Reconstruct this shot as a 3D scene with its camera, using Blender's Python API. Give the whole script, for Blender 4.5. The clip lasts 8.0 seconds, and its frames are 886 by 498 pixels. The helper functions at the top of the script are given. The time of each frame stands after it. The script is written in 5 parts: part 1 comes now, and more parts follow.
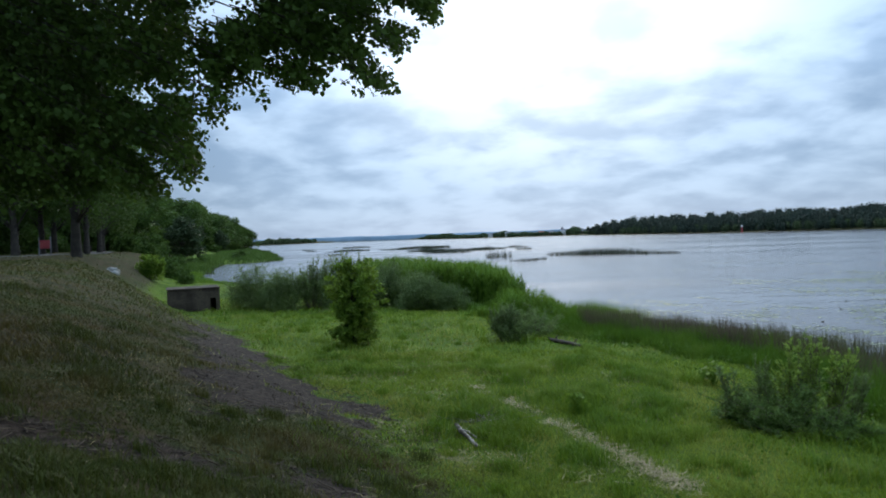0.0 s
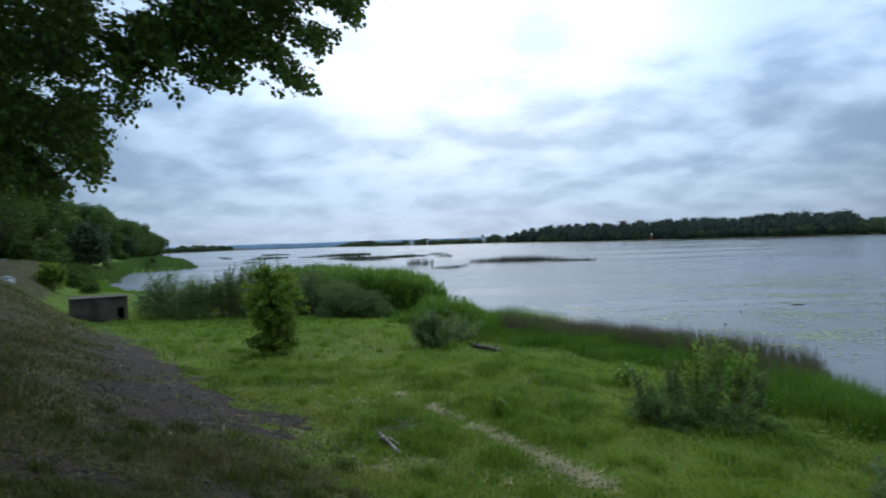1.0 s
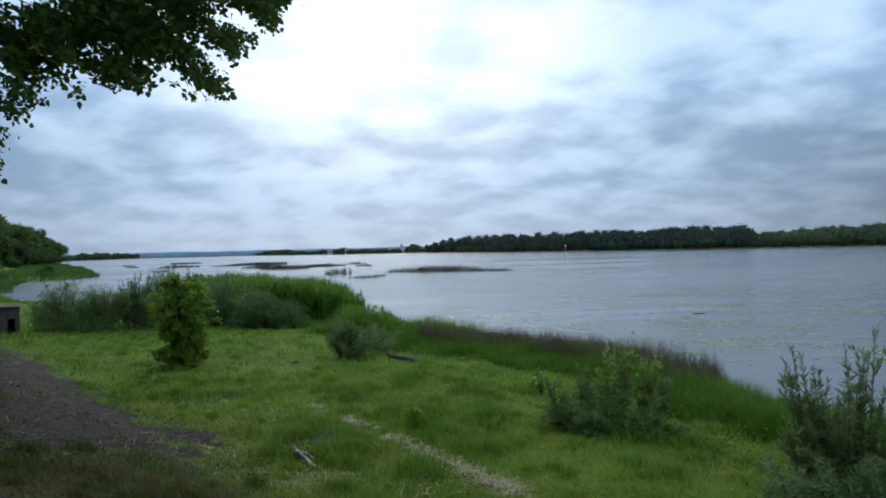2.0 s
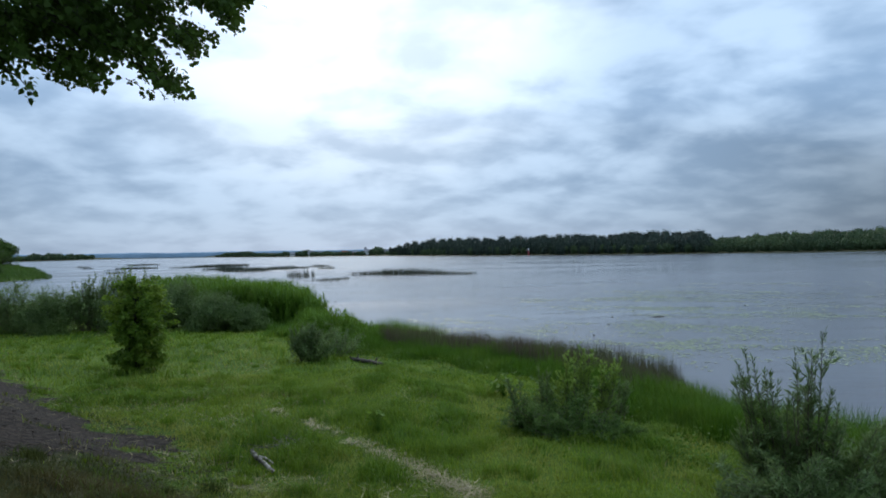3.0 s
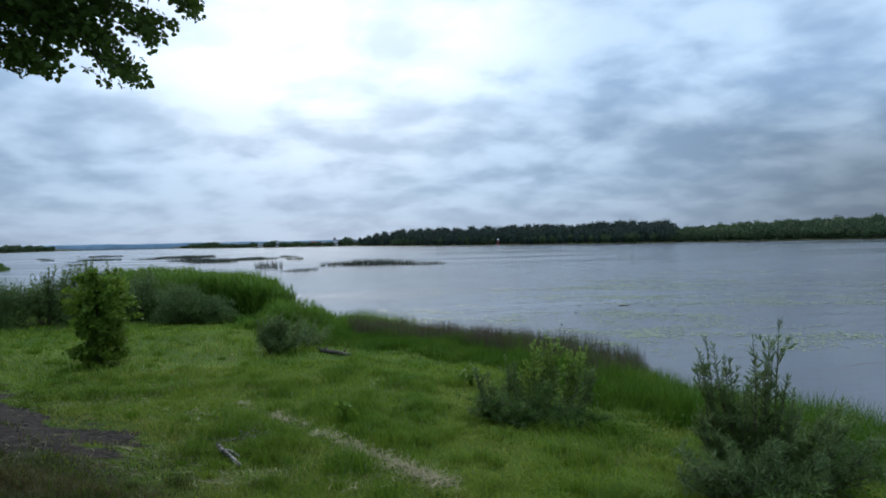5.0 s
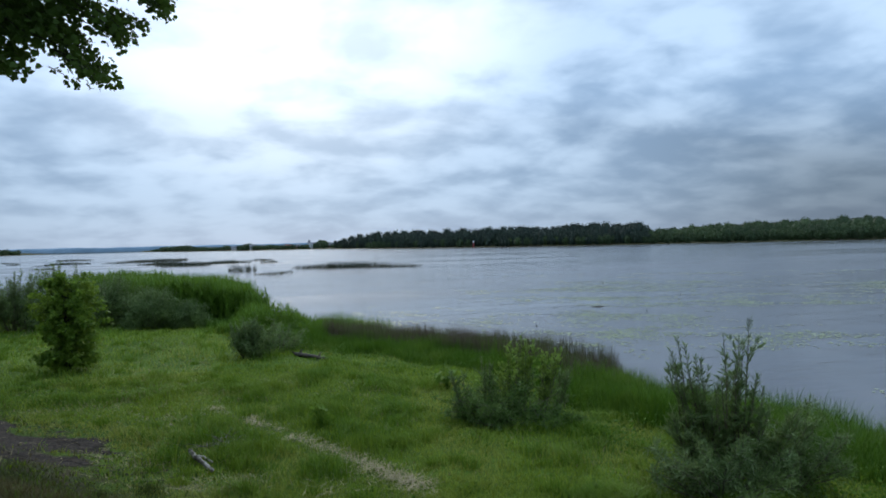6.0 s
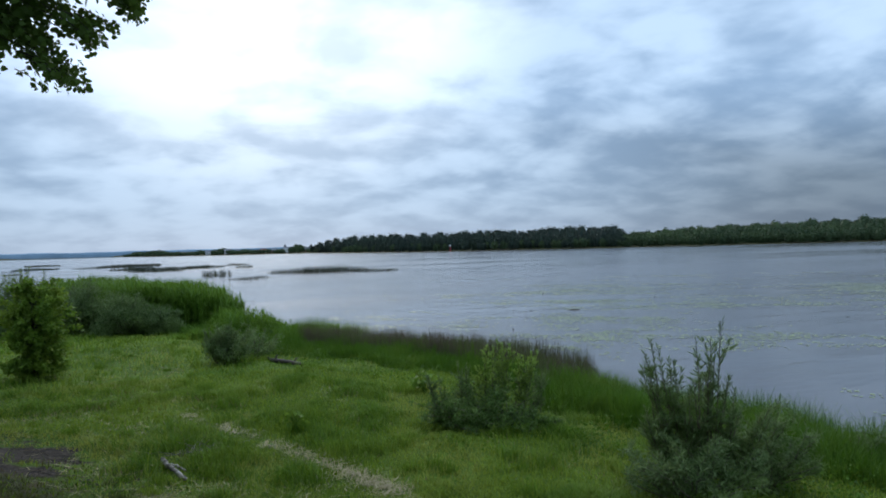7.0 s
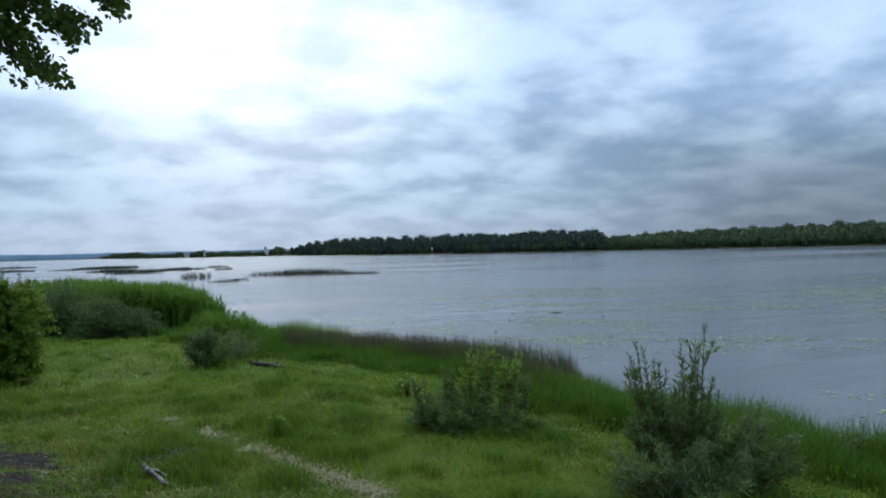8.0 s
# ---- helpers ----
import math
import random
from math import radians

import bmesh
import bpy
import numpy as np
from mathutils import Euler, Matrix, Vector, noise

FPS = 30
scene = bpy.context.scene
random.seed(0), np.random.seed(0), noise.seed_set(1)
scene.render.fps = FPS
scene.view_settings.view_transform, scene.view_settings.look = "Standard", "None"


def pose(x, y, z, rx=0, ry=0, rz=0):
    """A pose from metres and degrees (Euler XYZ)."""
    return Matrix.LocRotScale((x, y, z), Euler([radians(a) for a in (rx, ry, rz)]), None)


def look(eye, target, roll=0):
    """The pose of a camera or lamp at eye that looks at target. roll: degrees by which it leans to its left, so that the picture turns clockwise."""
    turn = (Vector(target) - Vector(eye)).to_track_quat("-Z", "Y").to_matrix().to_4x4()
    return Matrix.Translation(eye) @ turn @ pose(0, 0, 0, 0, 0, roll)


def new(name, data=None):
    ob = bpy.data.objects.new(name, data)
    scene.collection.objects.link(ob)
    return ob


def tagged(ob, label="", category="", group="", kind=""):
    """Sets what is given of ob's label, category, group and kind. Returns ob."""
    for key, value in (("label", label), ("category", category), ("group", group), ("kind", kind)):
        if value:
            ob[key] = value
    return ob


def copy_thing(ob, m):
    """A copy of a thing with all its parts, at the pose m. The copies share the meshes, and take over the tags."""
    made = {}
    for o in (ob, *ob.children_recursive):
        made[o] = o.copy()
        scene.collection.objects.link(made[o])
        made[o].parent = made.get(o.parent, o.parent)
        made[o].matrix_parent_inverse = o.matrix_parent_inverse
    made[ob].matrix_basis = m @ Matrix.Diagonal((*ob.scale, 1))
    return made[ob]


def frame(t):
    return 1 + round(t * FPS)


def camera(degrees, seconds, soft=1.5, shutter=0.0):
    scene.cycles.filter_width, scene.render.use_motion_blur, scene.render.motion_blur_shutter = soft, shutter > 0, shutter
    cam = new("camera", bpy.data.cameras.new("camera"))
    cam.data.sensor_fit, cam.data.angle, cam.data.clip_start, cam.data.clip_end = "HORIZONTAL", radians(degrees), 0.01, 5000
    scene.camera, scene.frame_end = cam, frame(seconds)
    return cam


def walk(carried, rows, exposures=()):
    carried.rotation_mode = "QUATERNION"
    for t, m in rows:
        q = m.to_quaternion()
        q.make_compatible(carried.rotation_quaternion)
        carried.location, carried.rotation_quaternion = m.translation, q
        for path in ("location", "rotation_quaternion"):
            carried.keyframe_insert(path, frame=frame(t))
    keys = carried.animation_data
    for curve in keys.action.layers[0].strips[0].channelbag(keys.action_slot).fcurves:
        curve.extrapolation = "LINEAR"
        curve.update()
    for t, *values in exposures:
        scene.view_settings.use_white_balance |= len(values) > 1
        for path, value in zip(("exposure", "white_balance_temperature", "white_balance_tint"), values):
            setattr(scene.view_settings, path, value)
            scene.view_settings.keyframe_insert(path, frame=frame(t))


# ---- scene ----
cam = camera(68.34, 8.0, soft=1.75, shutter=0.5)
PATH = [
    (0.0, look((0.000, 0.000, 3.900), (0.000, 99.984, 2.113), -1.98)),
    (0.5, look((0.001, 0.016, 3.891), (4.392, 99.909, 2.438), -1.97)),
    (1.0, look((-0.012, 0.025, 3.871), (11.998, 99.296, 2.823), -1.88)),
    (1.5, look((-0.007, 0.015, 3.875), (19.485, 98.096, 3.342), -1.72)),
    (2.0, look((0.000, 0.032, 3.874), (24.229, 97.052, 3.965), -1.39)),
    (3.5, look((0.024, 0.008, 3.876), (30.802, 95.153, 4.121), -0.86)),
    (4.0, look((0.038, 0.010, 3.877), (31.434, 94.953, 3.493), -0.75)),
    (4.5, look((0.048, -0.002, 3.885), (32.384, 94.621, 2.943), -0.96)),
    (6.0, look((0.055, -0.013, 3.884), (37.450, 92.728, 3.030), -1.40)),
    (6.5, look((0.058, -0.020, 3.889), (38.905, 92.125, 3.375), -1.38)),
    (7.0, look((0.067, -0.022, 3.889), (40.740, 91.332, 3.537), -1.59)),
    (7.5, look((0.043, 0.007, 3.881), (42.087, 90.739, 3.714), -1.47)),
    (8.0, look((0.026, 0.037, 3.878), (43.265, 90.206, 3.900), -1.38)),
]
walk(cam, PATH, exposures=((0.0, 0.05), (1.0, 0.0), (2.0, -0.10), (3.5, -0.15), (8.0, -0.12)))

# ---- sky and sun ----
SUN_AZ, SUN_EL = 9.0, 29.0        # degrees right of +y, degrees up
sun_way = Vector((math.sin(radians(SUN_AZ)) * math.cos(radians(SUN_EL)),
                  math.cos(radians(SUN_AZ)) * math.cos(radians(SUN_EL)), math.sin(radians(SUN_EL))))


class Nodes:
    """Short hand for building a node tree."""

    def __init__(self, tree):
        self.tree = tree
        tree.nodes.clear()

    def add(self, kind, ins=(), operation=None, interpolation=None, data_type=None, clamp=None, attribute=None):
        node = self.tree.nodes.new(kind)
        if operation:
            node.operation = operation
        if interpolation:
            node.interpolation_type = interpolation
        if data_type:
            node.data_type = data_type
        if clamp is not None:
            node.use_clamp = clamp
        if attribute:
            node.attribute_name = attribute
        for key, value in dict(ins).items():
            if isinstance(value, bpy.types.NodeSocket):
                self.tree.links.new(value, node.inputs[key])
            else:
                node.inputs[key].default_value = value
        return node

    def math(self, op, a, b=0.0, c=0.0, clamp=False):
        return self.add("ShaderNodeMath", {0: a, 1: b, 2: c}, operation=op, clamp=clamp).outputs[0]

    def mix(self, fac, a, b):
        node = self.add("ShaderNodeMix", {0: fac}, data_type="RGBA")
        for n, value in ((6, a), (7, b)):
            if isinstance(value, bpy.types.NodeSocket):
                self.tree.links.new(value, node.inputs[n])
            else:
                node.inputs[n].default_value = (*value, 1)
        return node.outputs[2]

    def ramp(self, fac, lo, hi, a=0.0, b=1.0):
        return self.add("ShaderNodeMapRange", {0: fac, 1: lo, 2: hi, 3: a, 4: b}, interpolation="SMOOTHSTEP").outputs[0]

    def noise(self, vec, scale, detail=3.0, rough=0.5, dist=0.0):
        return self.add("ShaderNodeTexNoise", {"Vector": vec, "Scale": scale, "Detail": detail, "Roughness": rough, "Distortion": dist}).outputs[0]


def build_world():
    world = bpy.data.worlds.new("overcast_sky")
    world.use_nodes = True
    n = Nodes(world.node_tree)
    way = n.add("ShaderNodeTexCoord").outputs["Generated"]
    sep = n.add("ShaderNodeSeparateXYZ", {0: way})
    up = n.math("MAXIMUM", sep.outputs[2], 0.0)
    # a cloud deck that draws together towards the horizon
    lift = n.math("ADD", up, 0.13)
    reach = n.math("SUBTRACT", 0.35, n.math("MULTIPLY", n.math("LOGARITHM", lift, math.e), 2.1))
    level = n.add("ShaderNodeVectorMath", {0: n.add("ShaderNodeCombineXYZ", {0: sep.outputs[0], 1: sep.outputs[1], 2: 0.0}).outputs[0]}, operation="NORMALIZE").outputs[0]
    deck = n.add("ShaderNodeVectorMath", {0: level, "Scale": reach}, operation="SCALE").outputs[0]
    deck = n.add("ShaderNodeMapping", {"Vector": deck, "Rotation": (0, 0, radians(9)), "Scale": (1.0, 1.0, 1), "Location": (4.6, 1.3, 0)}).outputs[0]
    warp = n.add("ShaderNodeTexNoise", {"Vector": deck, "Scale": 1.6, "Detail": 2.0}).outputs["Color"]
    warp = n.add("ShaderNodeVectorMath", {0: warp, 1: (0.5, 0.5, 0.5)}, operation="SUBTRACT").outputs[0]
    deck = n.add("ShaderNodeVectorMath", {0: deck, 1: n.add("ShaderNodeVectorMath", {0: warp, "Scale": 0.22}, operation="SCALE").outputs[0]}, operation="ADD").outputs[0]
    big = n.noise(deck, 0.85, 2, 0.5)
    mid = n.noise(deck, 3.4, 4, 0.47)
    fine = n.noise(deck, 10.0, 4, 0.5)
    thick = n.math("ADD", n.math("MULTIPLY", big, 0.48), n.math("ADD", n.math("MULTIPLY", mid, 0.62), n.math("MULTIPLY", fine, 0.11)))
    bright = n.ramp(thick, 0.44, 0.75)
    # the veiled sun makes the deck glow round it
    dot = n.add("ShaderNodeVectorMath", {0: way, 1: sun_way}, operation="DOT_PRODUCT").outputs[1]
    thin = n.ramp(dot, 0.86, 0.97, 0.0, 0.30)
    bright = n.math("ADD", n.math("MULTIPLY", bright, n.math("SUBTRACT", 1.0, thin)), thin)
    glow = n.ramp(dot, 0.89, 1.0)
    cloud = n.mix(bright, (0.285, 0.445, 0.675), (0.600, 0.810, 1.08))
    away = n.math("MAXIMUM", n.ramp(dot, 0.62, 0.92, 0.42, 1.0), n.ramp(up, 0.05, 0.23, 0.38, 1.12))
    shine = n.math("MULTIPLY", glow, n.math("ADD", n.math("MULTIPLY", bright, 0.75), 0.22), clamp=True)
    cloud = n.mix(shine, cloud, (1.25, 1.42, 1.6))
    haze = n.mix(0.5, (0.26, 0.43, 0.69), (0.43, 0.61, 0.86))
    cloud = n.mix(n.ramp(up, 0.0, 0.15, 0.50, 0.0), cloud, haze)
    # the deck is thicker, and so darker, away from the sun
    cloud = n.add("ShaderNodeVectorMath", {0: cloud, "Scale": away}, operation="SCALE").outputs[0]
    # an overcast deck is brighter overhead than near the horizon
    lift = n.add("ShaderNodeVectorMath", {0: cloud, "Scale": n.ramp(up, 0.36, 0.95, 1.0, 2.6)}, operation="SCALE").outputs[0]
    cloud = lift
    sky = n.add("ShaderNodeTexSky")
    sky.sky_type, sky.sun_disc, sky.sun_elevation, sky.sun_rotation = "NISHITA", False, radians(SUN_EL), radians(SUN_AZ)
    blue = n.add("ShaderNodeBackground", {0: sky.outputs[0], 1: 0.10})
    grey = n.add("ShaderNodeBackground", {0: cloud, 1: 1.0})
    both = n.add("ShaderNodeMixShader", {0: 0.93, 1: blue.outputs[0], 2: grey.outputs[0]})
    n.add("ShaderNodeOutputWorld", {0: both.outputs[0]})
    scene.world = world


build_world()
sun = new("sun", bpy.data.lights.new("sun", "SUN"))
sun.data.energy, sun.data.angle, sun.data.color = 1.4, radians(20), (1.0, 0.97, 0.92)
sun.matrix_world = look(sun_way * 50, (0, 0, 0))

# ---- materials ----


def material(name):
    m = bpy.data.materials.new(name)
    m.use_nodes = True
    return m, Nodes(m.node_tree)


def finish(n, colour, rough=0.8, bump=None, strength=0.3, dist=0.02, metal=0.0, spec=0.3, sheer=0.0):
    spec = spec if not sheer else 0.12
    ins = {"Base Color": colour if isinstance(colour, bpy.types.NodeSocket) else (*colour, 1), "Roughness": rough, "Metallic": metal, "Specular IOR Level": spec}
    if bump is not None:
        ins["Normal"] = n.add("ShaderNodeBump", {"Height": bump, "Strength": strength, "Distance": dist}).outputs[0]
    out = n.add("ShaderNodeBsdfPrincipled", ins).outputs[0]
    if sheer:
        lit = n.add("ShaderNodeBsdfTranslucent", {0: colour if isinstance(colour, bpy.types.NodeSocket) else (*colour, 1)}).outputs[0]
        out = n.add("ShaderNodeMixShader", {0: sheer, 1: out, 2: lit}).outputs[0]
    n.add("ShaderNodeOutputMaterial", {0: out})


def leaf_material(name, dark, mid, pale, sheer=0.3, rough=0.55, patch=0.6):
    """Foliage: every leaf has its own tone, whole sprays drift in tone as well."""
    m, n = material(name)
    where = n.add("ShaderNodeTexCoord").outputs["Object"]
    own = n.add("ShaderNodeNewGeometry").outputs["Random Per Island"]
    drift = n.noise(where, patch, 3)
    c = n.mix(own, dark, mid)
    c = n.mix(n.ramp(drift, 0.42, 0.72, 0.0, 0.75), c, pale)
    finish(n, c, rough, sheer=sheer)
    return m


def plain_material(name, a, b, scale, rough=0.85, strength=0.4, fine=8.0, dist=0.02, metal=0.0):
    """Two tones in large patches, with a finer grain and relief."""
    m, n = material(name)
    where = n.add("ShaderNodeTexCoord").outputs["Object"]
    big, small = n.noise(where, scale, 4), n.noise(where, scale * fine, 5, 0.6)
    c = n.mix(n.ramp(big, 0.35, 0.65), a, b)
    c = n.mix(n.ramp(small, 0.35, 0.7, 0.0, 0.45), c, tuple(v * 0.6 for v in a))
    finish(n, c, rough, small, strength, dist, metal)
    return m


def ground_material():
    m, n = material("ground_turf_and_soil")
    where = n.add("ShaderNodeTexCoord").outputs["Object"]
    soil = n.add("ShaderNodeAttribute", attribute="soil").outputs["Fac"]
    dry = n.add("ShaderNodeAttribute", attribute="dry").outputs["Fac"]
    slope = n.add("ShaderNodeAttribute", attribute="slope").outputs["Fac"]
    a, b, c = n.noise(where, 0.35, 4), n.noise(where, 2.3, 5, 0.6), n.noise(where, 38.0, 4, 0.65)
    turf = n.mix(n.ramp(a, 0.35, 0.65), (0.055, 0.100, 0.008), (0.100, 0.155, 0.014))
    turf = n.mix(n.ramp(b, 0.5, 0.75, 0.0, 0.6), turf, (0.09, 0.105, 0.025))
    # browner bank soil and turf, also darkened to stand for the trees' shade
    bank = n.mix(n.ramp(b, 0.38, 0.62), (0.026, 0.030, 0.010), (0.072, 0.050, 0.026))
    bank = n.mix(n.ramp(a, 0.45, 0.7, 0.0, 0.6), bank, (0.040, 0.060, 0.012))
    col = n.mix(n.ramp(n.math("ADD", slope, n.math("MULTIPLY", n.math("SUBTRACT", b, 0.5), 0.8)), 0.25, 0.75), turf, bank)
    straw = n.mix(n.ramp(c, 0.35, 0.65), (0.10, 0.088, 0.040), (0.20, 0.165, 0.085))
    col = n.mix(n.ramp(n.math("ADD", dry, n.math("MULTIPLY", n.math("SUBTRACT", b, 0.5), 0.9)), 0.42, 0.75, 0.0, 0.85), col, straw)
    d = n.noise(where, 9.0, 5, 0.6)
    earth = n.mix(n.ramp(d, 0.38, 0.62), (0.024, 0.017, 0.015), (0.068, 0.048, 0.040))
    earth = n.mix(n.ramp(c, 0.55, 0.75, 0.0, 0.5), earth, (0.10, 0.078, 0.058))
    col = n.mix(n.ramp(n.math("ADD", soil, n.math("MULTIPLY", n.math("SUBTRACT", b, 0.5), 1.0)), 0.38, 0.62), col, earth)
    col = n.mix(n.ramp(c, 0.3, 0.6, 0.5, 0.0), col, (0.025, 0.032, 0.012))
    finish(n, col, 0.95, n.math("ADD", c, n.math("MULTIPLY", d, 2.0)), 0.8, 0.05, spec=0.08)
    return m


def water_material():
    m, n = material("river_water")
    where = n.add("ShaderNodeTexCoord").outputs["Object"]
    wave = n.add("ShaderNodeMapping", {"Vector": where, "Rotation": (0, 0, radians(28)), "Scale": (0.35, 1.0, 1.0)}).outputs[0]
    small, wide = n.noise(wave, 3.4, 4, 0.55), n.noise(wave, 0.5, 3)
    calm = n.noise(n.add("ShaderNodeMapping", {"Vector": where, "Rotation": (0, 0, radians(40)), "Scale": (0.012, 0.05, 1.0)}).outputs[0], 1.0, 4)
    height = n.math("ADD", n.math("MULTIPLY", small, n.ramp(calm, 0.35, 0.65, 0.35, 1.0)), n.math("MULTIPLY", wide, 1.6))
    bump = n.add("ShaderNodeBump", {"Height": height, "Strength": 0.8, "Distance": 0.06}).outputs[0]
    rough = n.ramp(calm, 0.35, 0.7, 0.10, 0.22)
    out = n.add("ShaderNodeBsdfPrincipled", {"Base Color": (0.062, 0.054, 0.052, 1), "Roughness": rough, "IOR": 1.333, "Normal": bump})
    n.add("ShaderNodeOutputMaterial", {0: out.outputs[0]})
    return m


GROUND, WATER = ground_material(), water_material()
BARK = plain_material("linden_bark", (0.030, 0.025, 0.020), (0.060, 0.050, 0.040), 3.0, 0.9, 0.9, 6.0, 0.03)
STEM = plain_material("willow_stems", (0.07, 0.065, 0.035), (0.12, 0.10, 0.06), 6.0, 0.8, 0.4)
LINDEN = leaf_material("linden_leaves", (0.034, 0.062, 0.013), (0.064, 0.112, 0.019), (0.085, 0.142, 0.024), 0.42)
PARK = leaf_material("park_tree_leaves", (0.040, 0.078, 0.016), (0.070, 0.120, 0.022), (0.095, 0.150, 0.030), 0.35, patch=0.16)
ASH = leaf_material("young_tree_leaves", (0.085, 0.150, 0.020), (0.16, 0.245, 0.030), (0.22, 0.30, 0.042), 0.5, patch=1.1)
WILLOW = leaf_material("grey_willow_leaves", (0.080, 0.125, 0.038), (0.165, 0.222, 0.082), (0.175, 0.242, 0.064), 0.42, patch=0.7)
HEDGE = leaf_material("green_willow_leaves", (0.064, 0.115, 0.026), (0.130, 0.200, 0.052), (0.150, 0.225, 0.048), 0.42, patch=0.9)
PALE = leaf_material("pale_shoot_leaves", (0.17, 0.25, 0.045), (0.27, 0.37, 0.07), (0.24, 0.33, 0.08), 0.35, patch=1.5)
REED = leaf_material("reed_blades", (0.065, 0.125, 0.014), (0.11, 0.195, 0.020), (0.13, 0.21, 0.026), 0.4, patch=0.5)
RUSH = leaf_material("brown_rush_stalks", (0.070, 0.058, 0.036), (0.120, 0.088, 0.062), (0.085, 0.105, 0.034), 0.25, patch=0.6)
DARKRUSH = leaf_material("dark_rush_stalks", (0.030, 0.042, 0.028), (0.050, 0.062, 0.036), (0.055, 0.058, 0.034), 0.15, patch=0.1)
SEDGE = leaf_material("sedge_blades", (0.038, 0.088, 0.007), (0.082, 0.160, 0.011), (0.110, 0.170, 0.020), 0.4, patch=1.1)
TURF = leaf_material("turf_blades", (0.100, 0.155, 0.012), (0.218, 0.282, 0.024), (0.292, 0.286, 0.058), 0.4, patch=0.55)
LUSH = leaf_material("lush_grass_blades", (0.062, 0.120, 0.010), (0.138, 0.222, 0.018), (0.190, 0.245, 0.028), 0.4, patch=0.7)
# bank blades: drier and browner, with some tree shade put into the colour
BANKTURF = leaf_material("bank_turf_shade_darkened", (0.036, 0.052, 0.010), (0.080, 0.096, 0.018), (0.150, 0.108, 0.044), 0.3, patch=0.8)
STRAW = leaf_material("dry_grass_blades", (0.15, 0.125, 0.050), (0.35, 0.29, 0.135), (0.25, 0.215, 0.09), 0.2, patch=1.0)
PINEWOOD = leaf_material("far_pine_foliage", (0.018, 0.030, 0.022), (0.032, 0.047, 0.032), (0.036, 0.052, 0.030), 0.1, patch=0.02)
FARLEAF = leaf_material("far_broadleaf_foliage", (0.034, 0.056, 0.026), (0.060, 0.086, 0.036), (0.078, 0.112, 0.042), 0.25, patch=0.03)
PAD = leaf_material("lily_pads", (0.18, 0.21, 0.10), (0.29, 0.31, 0.16), (0.25, 0.27, 0.14), 0.05, 0.35, patch=0.05)
CONCRETE = plain_material("weathered_concrete", (0.034, 0.025, 0.018), (0.088, 0.068, 0.048), 1.4, 0.95, 0.8, 9.0)
DRIFT = plain_material("grey_driftwood", (0.075, 0.056, 0.042), (0.38, 0.33, 0.27), 11.0, 0.9, 0.9, 5.0)
ROTTEN = plain_material("dark_wet_log", (0.035, 0.028, 0.022), (0.09, 0.065, 0.045), 4.0, 0.85, 0.9, 5.0)
STONE = plain_material("pale_limestone", (0.20, 0.19, 0.17), (0.38, 0.37, 0.34), 2.0, 0.9, 0.6)
ASPHALT = plain_material("worn_asphalt", (0.05, 0.05, 0.05), (0.085, 0.08, 0.075), 0.8, 0.9, 0.5, 20.0)
WHITE = plain_material("white_plaster", (0.72, 0.72, 0.70), (0.82, 0.81, 0.78), 0.3, 0.85, 0.1)
TIMBER = plain_material("brown_timber_wall", (0.16, 0.10, 0.07), (0.24, 0.17, 0.12), 0.3, 0.9, 0.1)
ROOF = plain_material("grey_roof_sheet", (0.13, 0.13, 0.14), (0.20, 0.19, 0.19), 0.3, 0.7, 0.2)
REDROOF = plain_material("rust_red_roof", (0.22, 0.08, 0.055), (0.30, 0.13, 0.09), 0.3, 0.8, 0.2)
GLASS = plain_material("dark_window_glass", (0.03, 0.035, 0.04), (0.05, 0.055, 0.06), 1.0, 0.1, 0.0)
REDPAINT = plain_material("faded_red_paint", (0.20, 0.025, 0.030), (0.28, 0.05, 0.05), 2.0, 0.55, 0.2)
STEEL = plain_material("grey_painted_steel", (0.10, 0.10, 0.105), (0.16, 0.16, 0.16), 3.0, 0.5, 0.2)
# the blue is distance haze painted into the ridge's colour
HAZY_RIDGE = plain_material("ridge_painted_haze", (0.15, 0.215, 0.27), (0.19, 0.255, 0.31), 0.004, 1.0, 0.0, 6.0)
CLOD = leaf_material("soil_clods", (0.030, 0.022, 0.018), (0.075, 0.056, 0.045), (0.055, 0.042, 0.034), 0.0, 0.95, patch=1.0)
LITTER = leaf_material("dead_twig_litter", (0.022, 0.016, 0.012), (0.095, 0.068, 0.044), (0.042, 0.030, 0.021), 0.0, 0.9, patch=1.3)

# ---- mesh helpers ----


def fast_mesh(name, verts, faces, mat, smooth=False):
    """A mesh from arrays of corners and of faces with equally many corners."""
    verts, faces = np.asarray(verts, np.float32), np.asarray(faces, np.int32)
    me, k = bpy.data.meshes.new(name), faces.shape[1]
    me.vertices.add(len(verts))
    me.vertices.foreach_set("co", verts.ravel())
    me.loops.add(faces.size)
    me.loops.foreach_set("vertex_index", faces.ravel())
    me.polygons.add(len(faces))
    me.polygons.foreach_set("loop_start", np.arange(len(faces), dtype=np.int32) * k)
    me.polygons.foreach_set("loop_total", np.full(len(faces), k, np.int32))
    if smooth:
        me.polygons.foreach_set("use_smooth", np.ones(len(faces), bool))
    me.update(calc_edges=True)
    me.validate()
    me.materials.append(mat)
    return me


def part_mesh(name, me, parent, label=""):
    ob = new(name, me)
    ob.parent = parent
    return tagged(ob, label)


def part(name, bm, mat, parent, label=""):
    me = bpy.data.meshes.new(name)
    bm.to_mesh(me)
    bm.free()
    me.materials.append(mat)
    return part_mesh(name, me, parent, label)


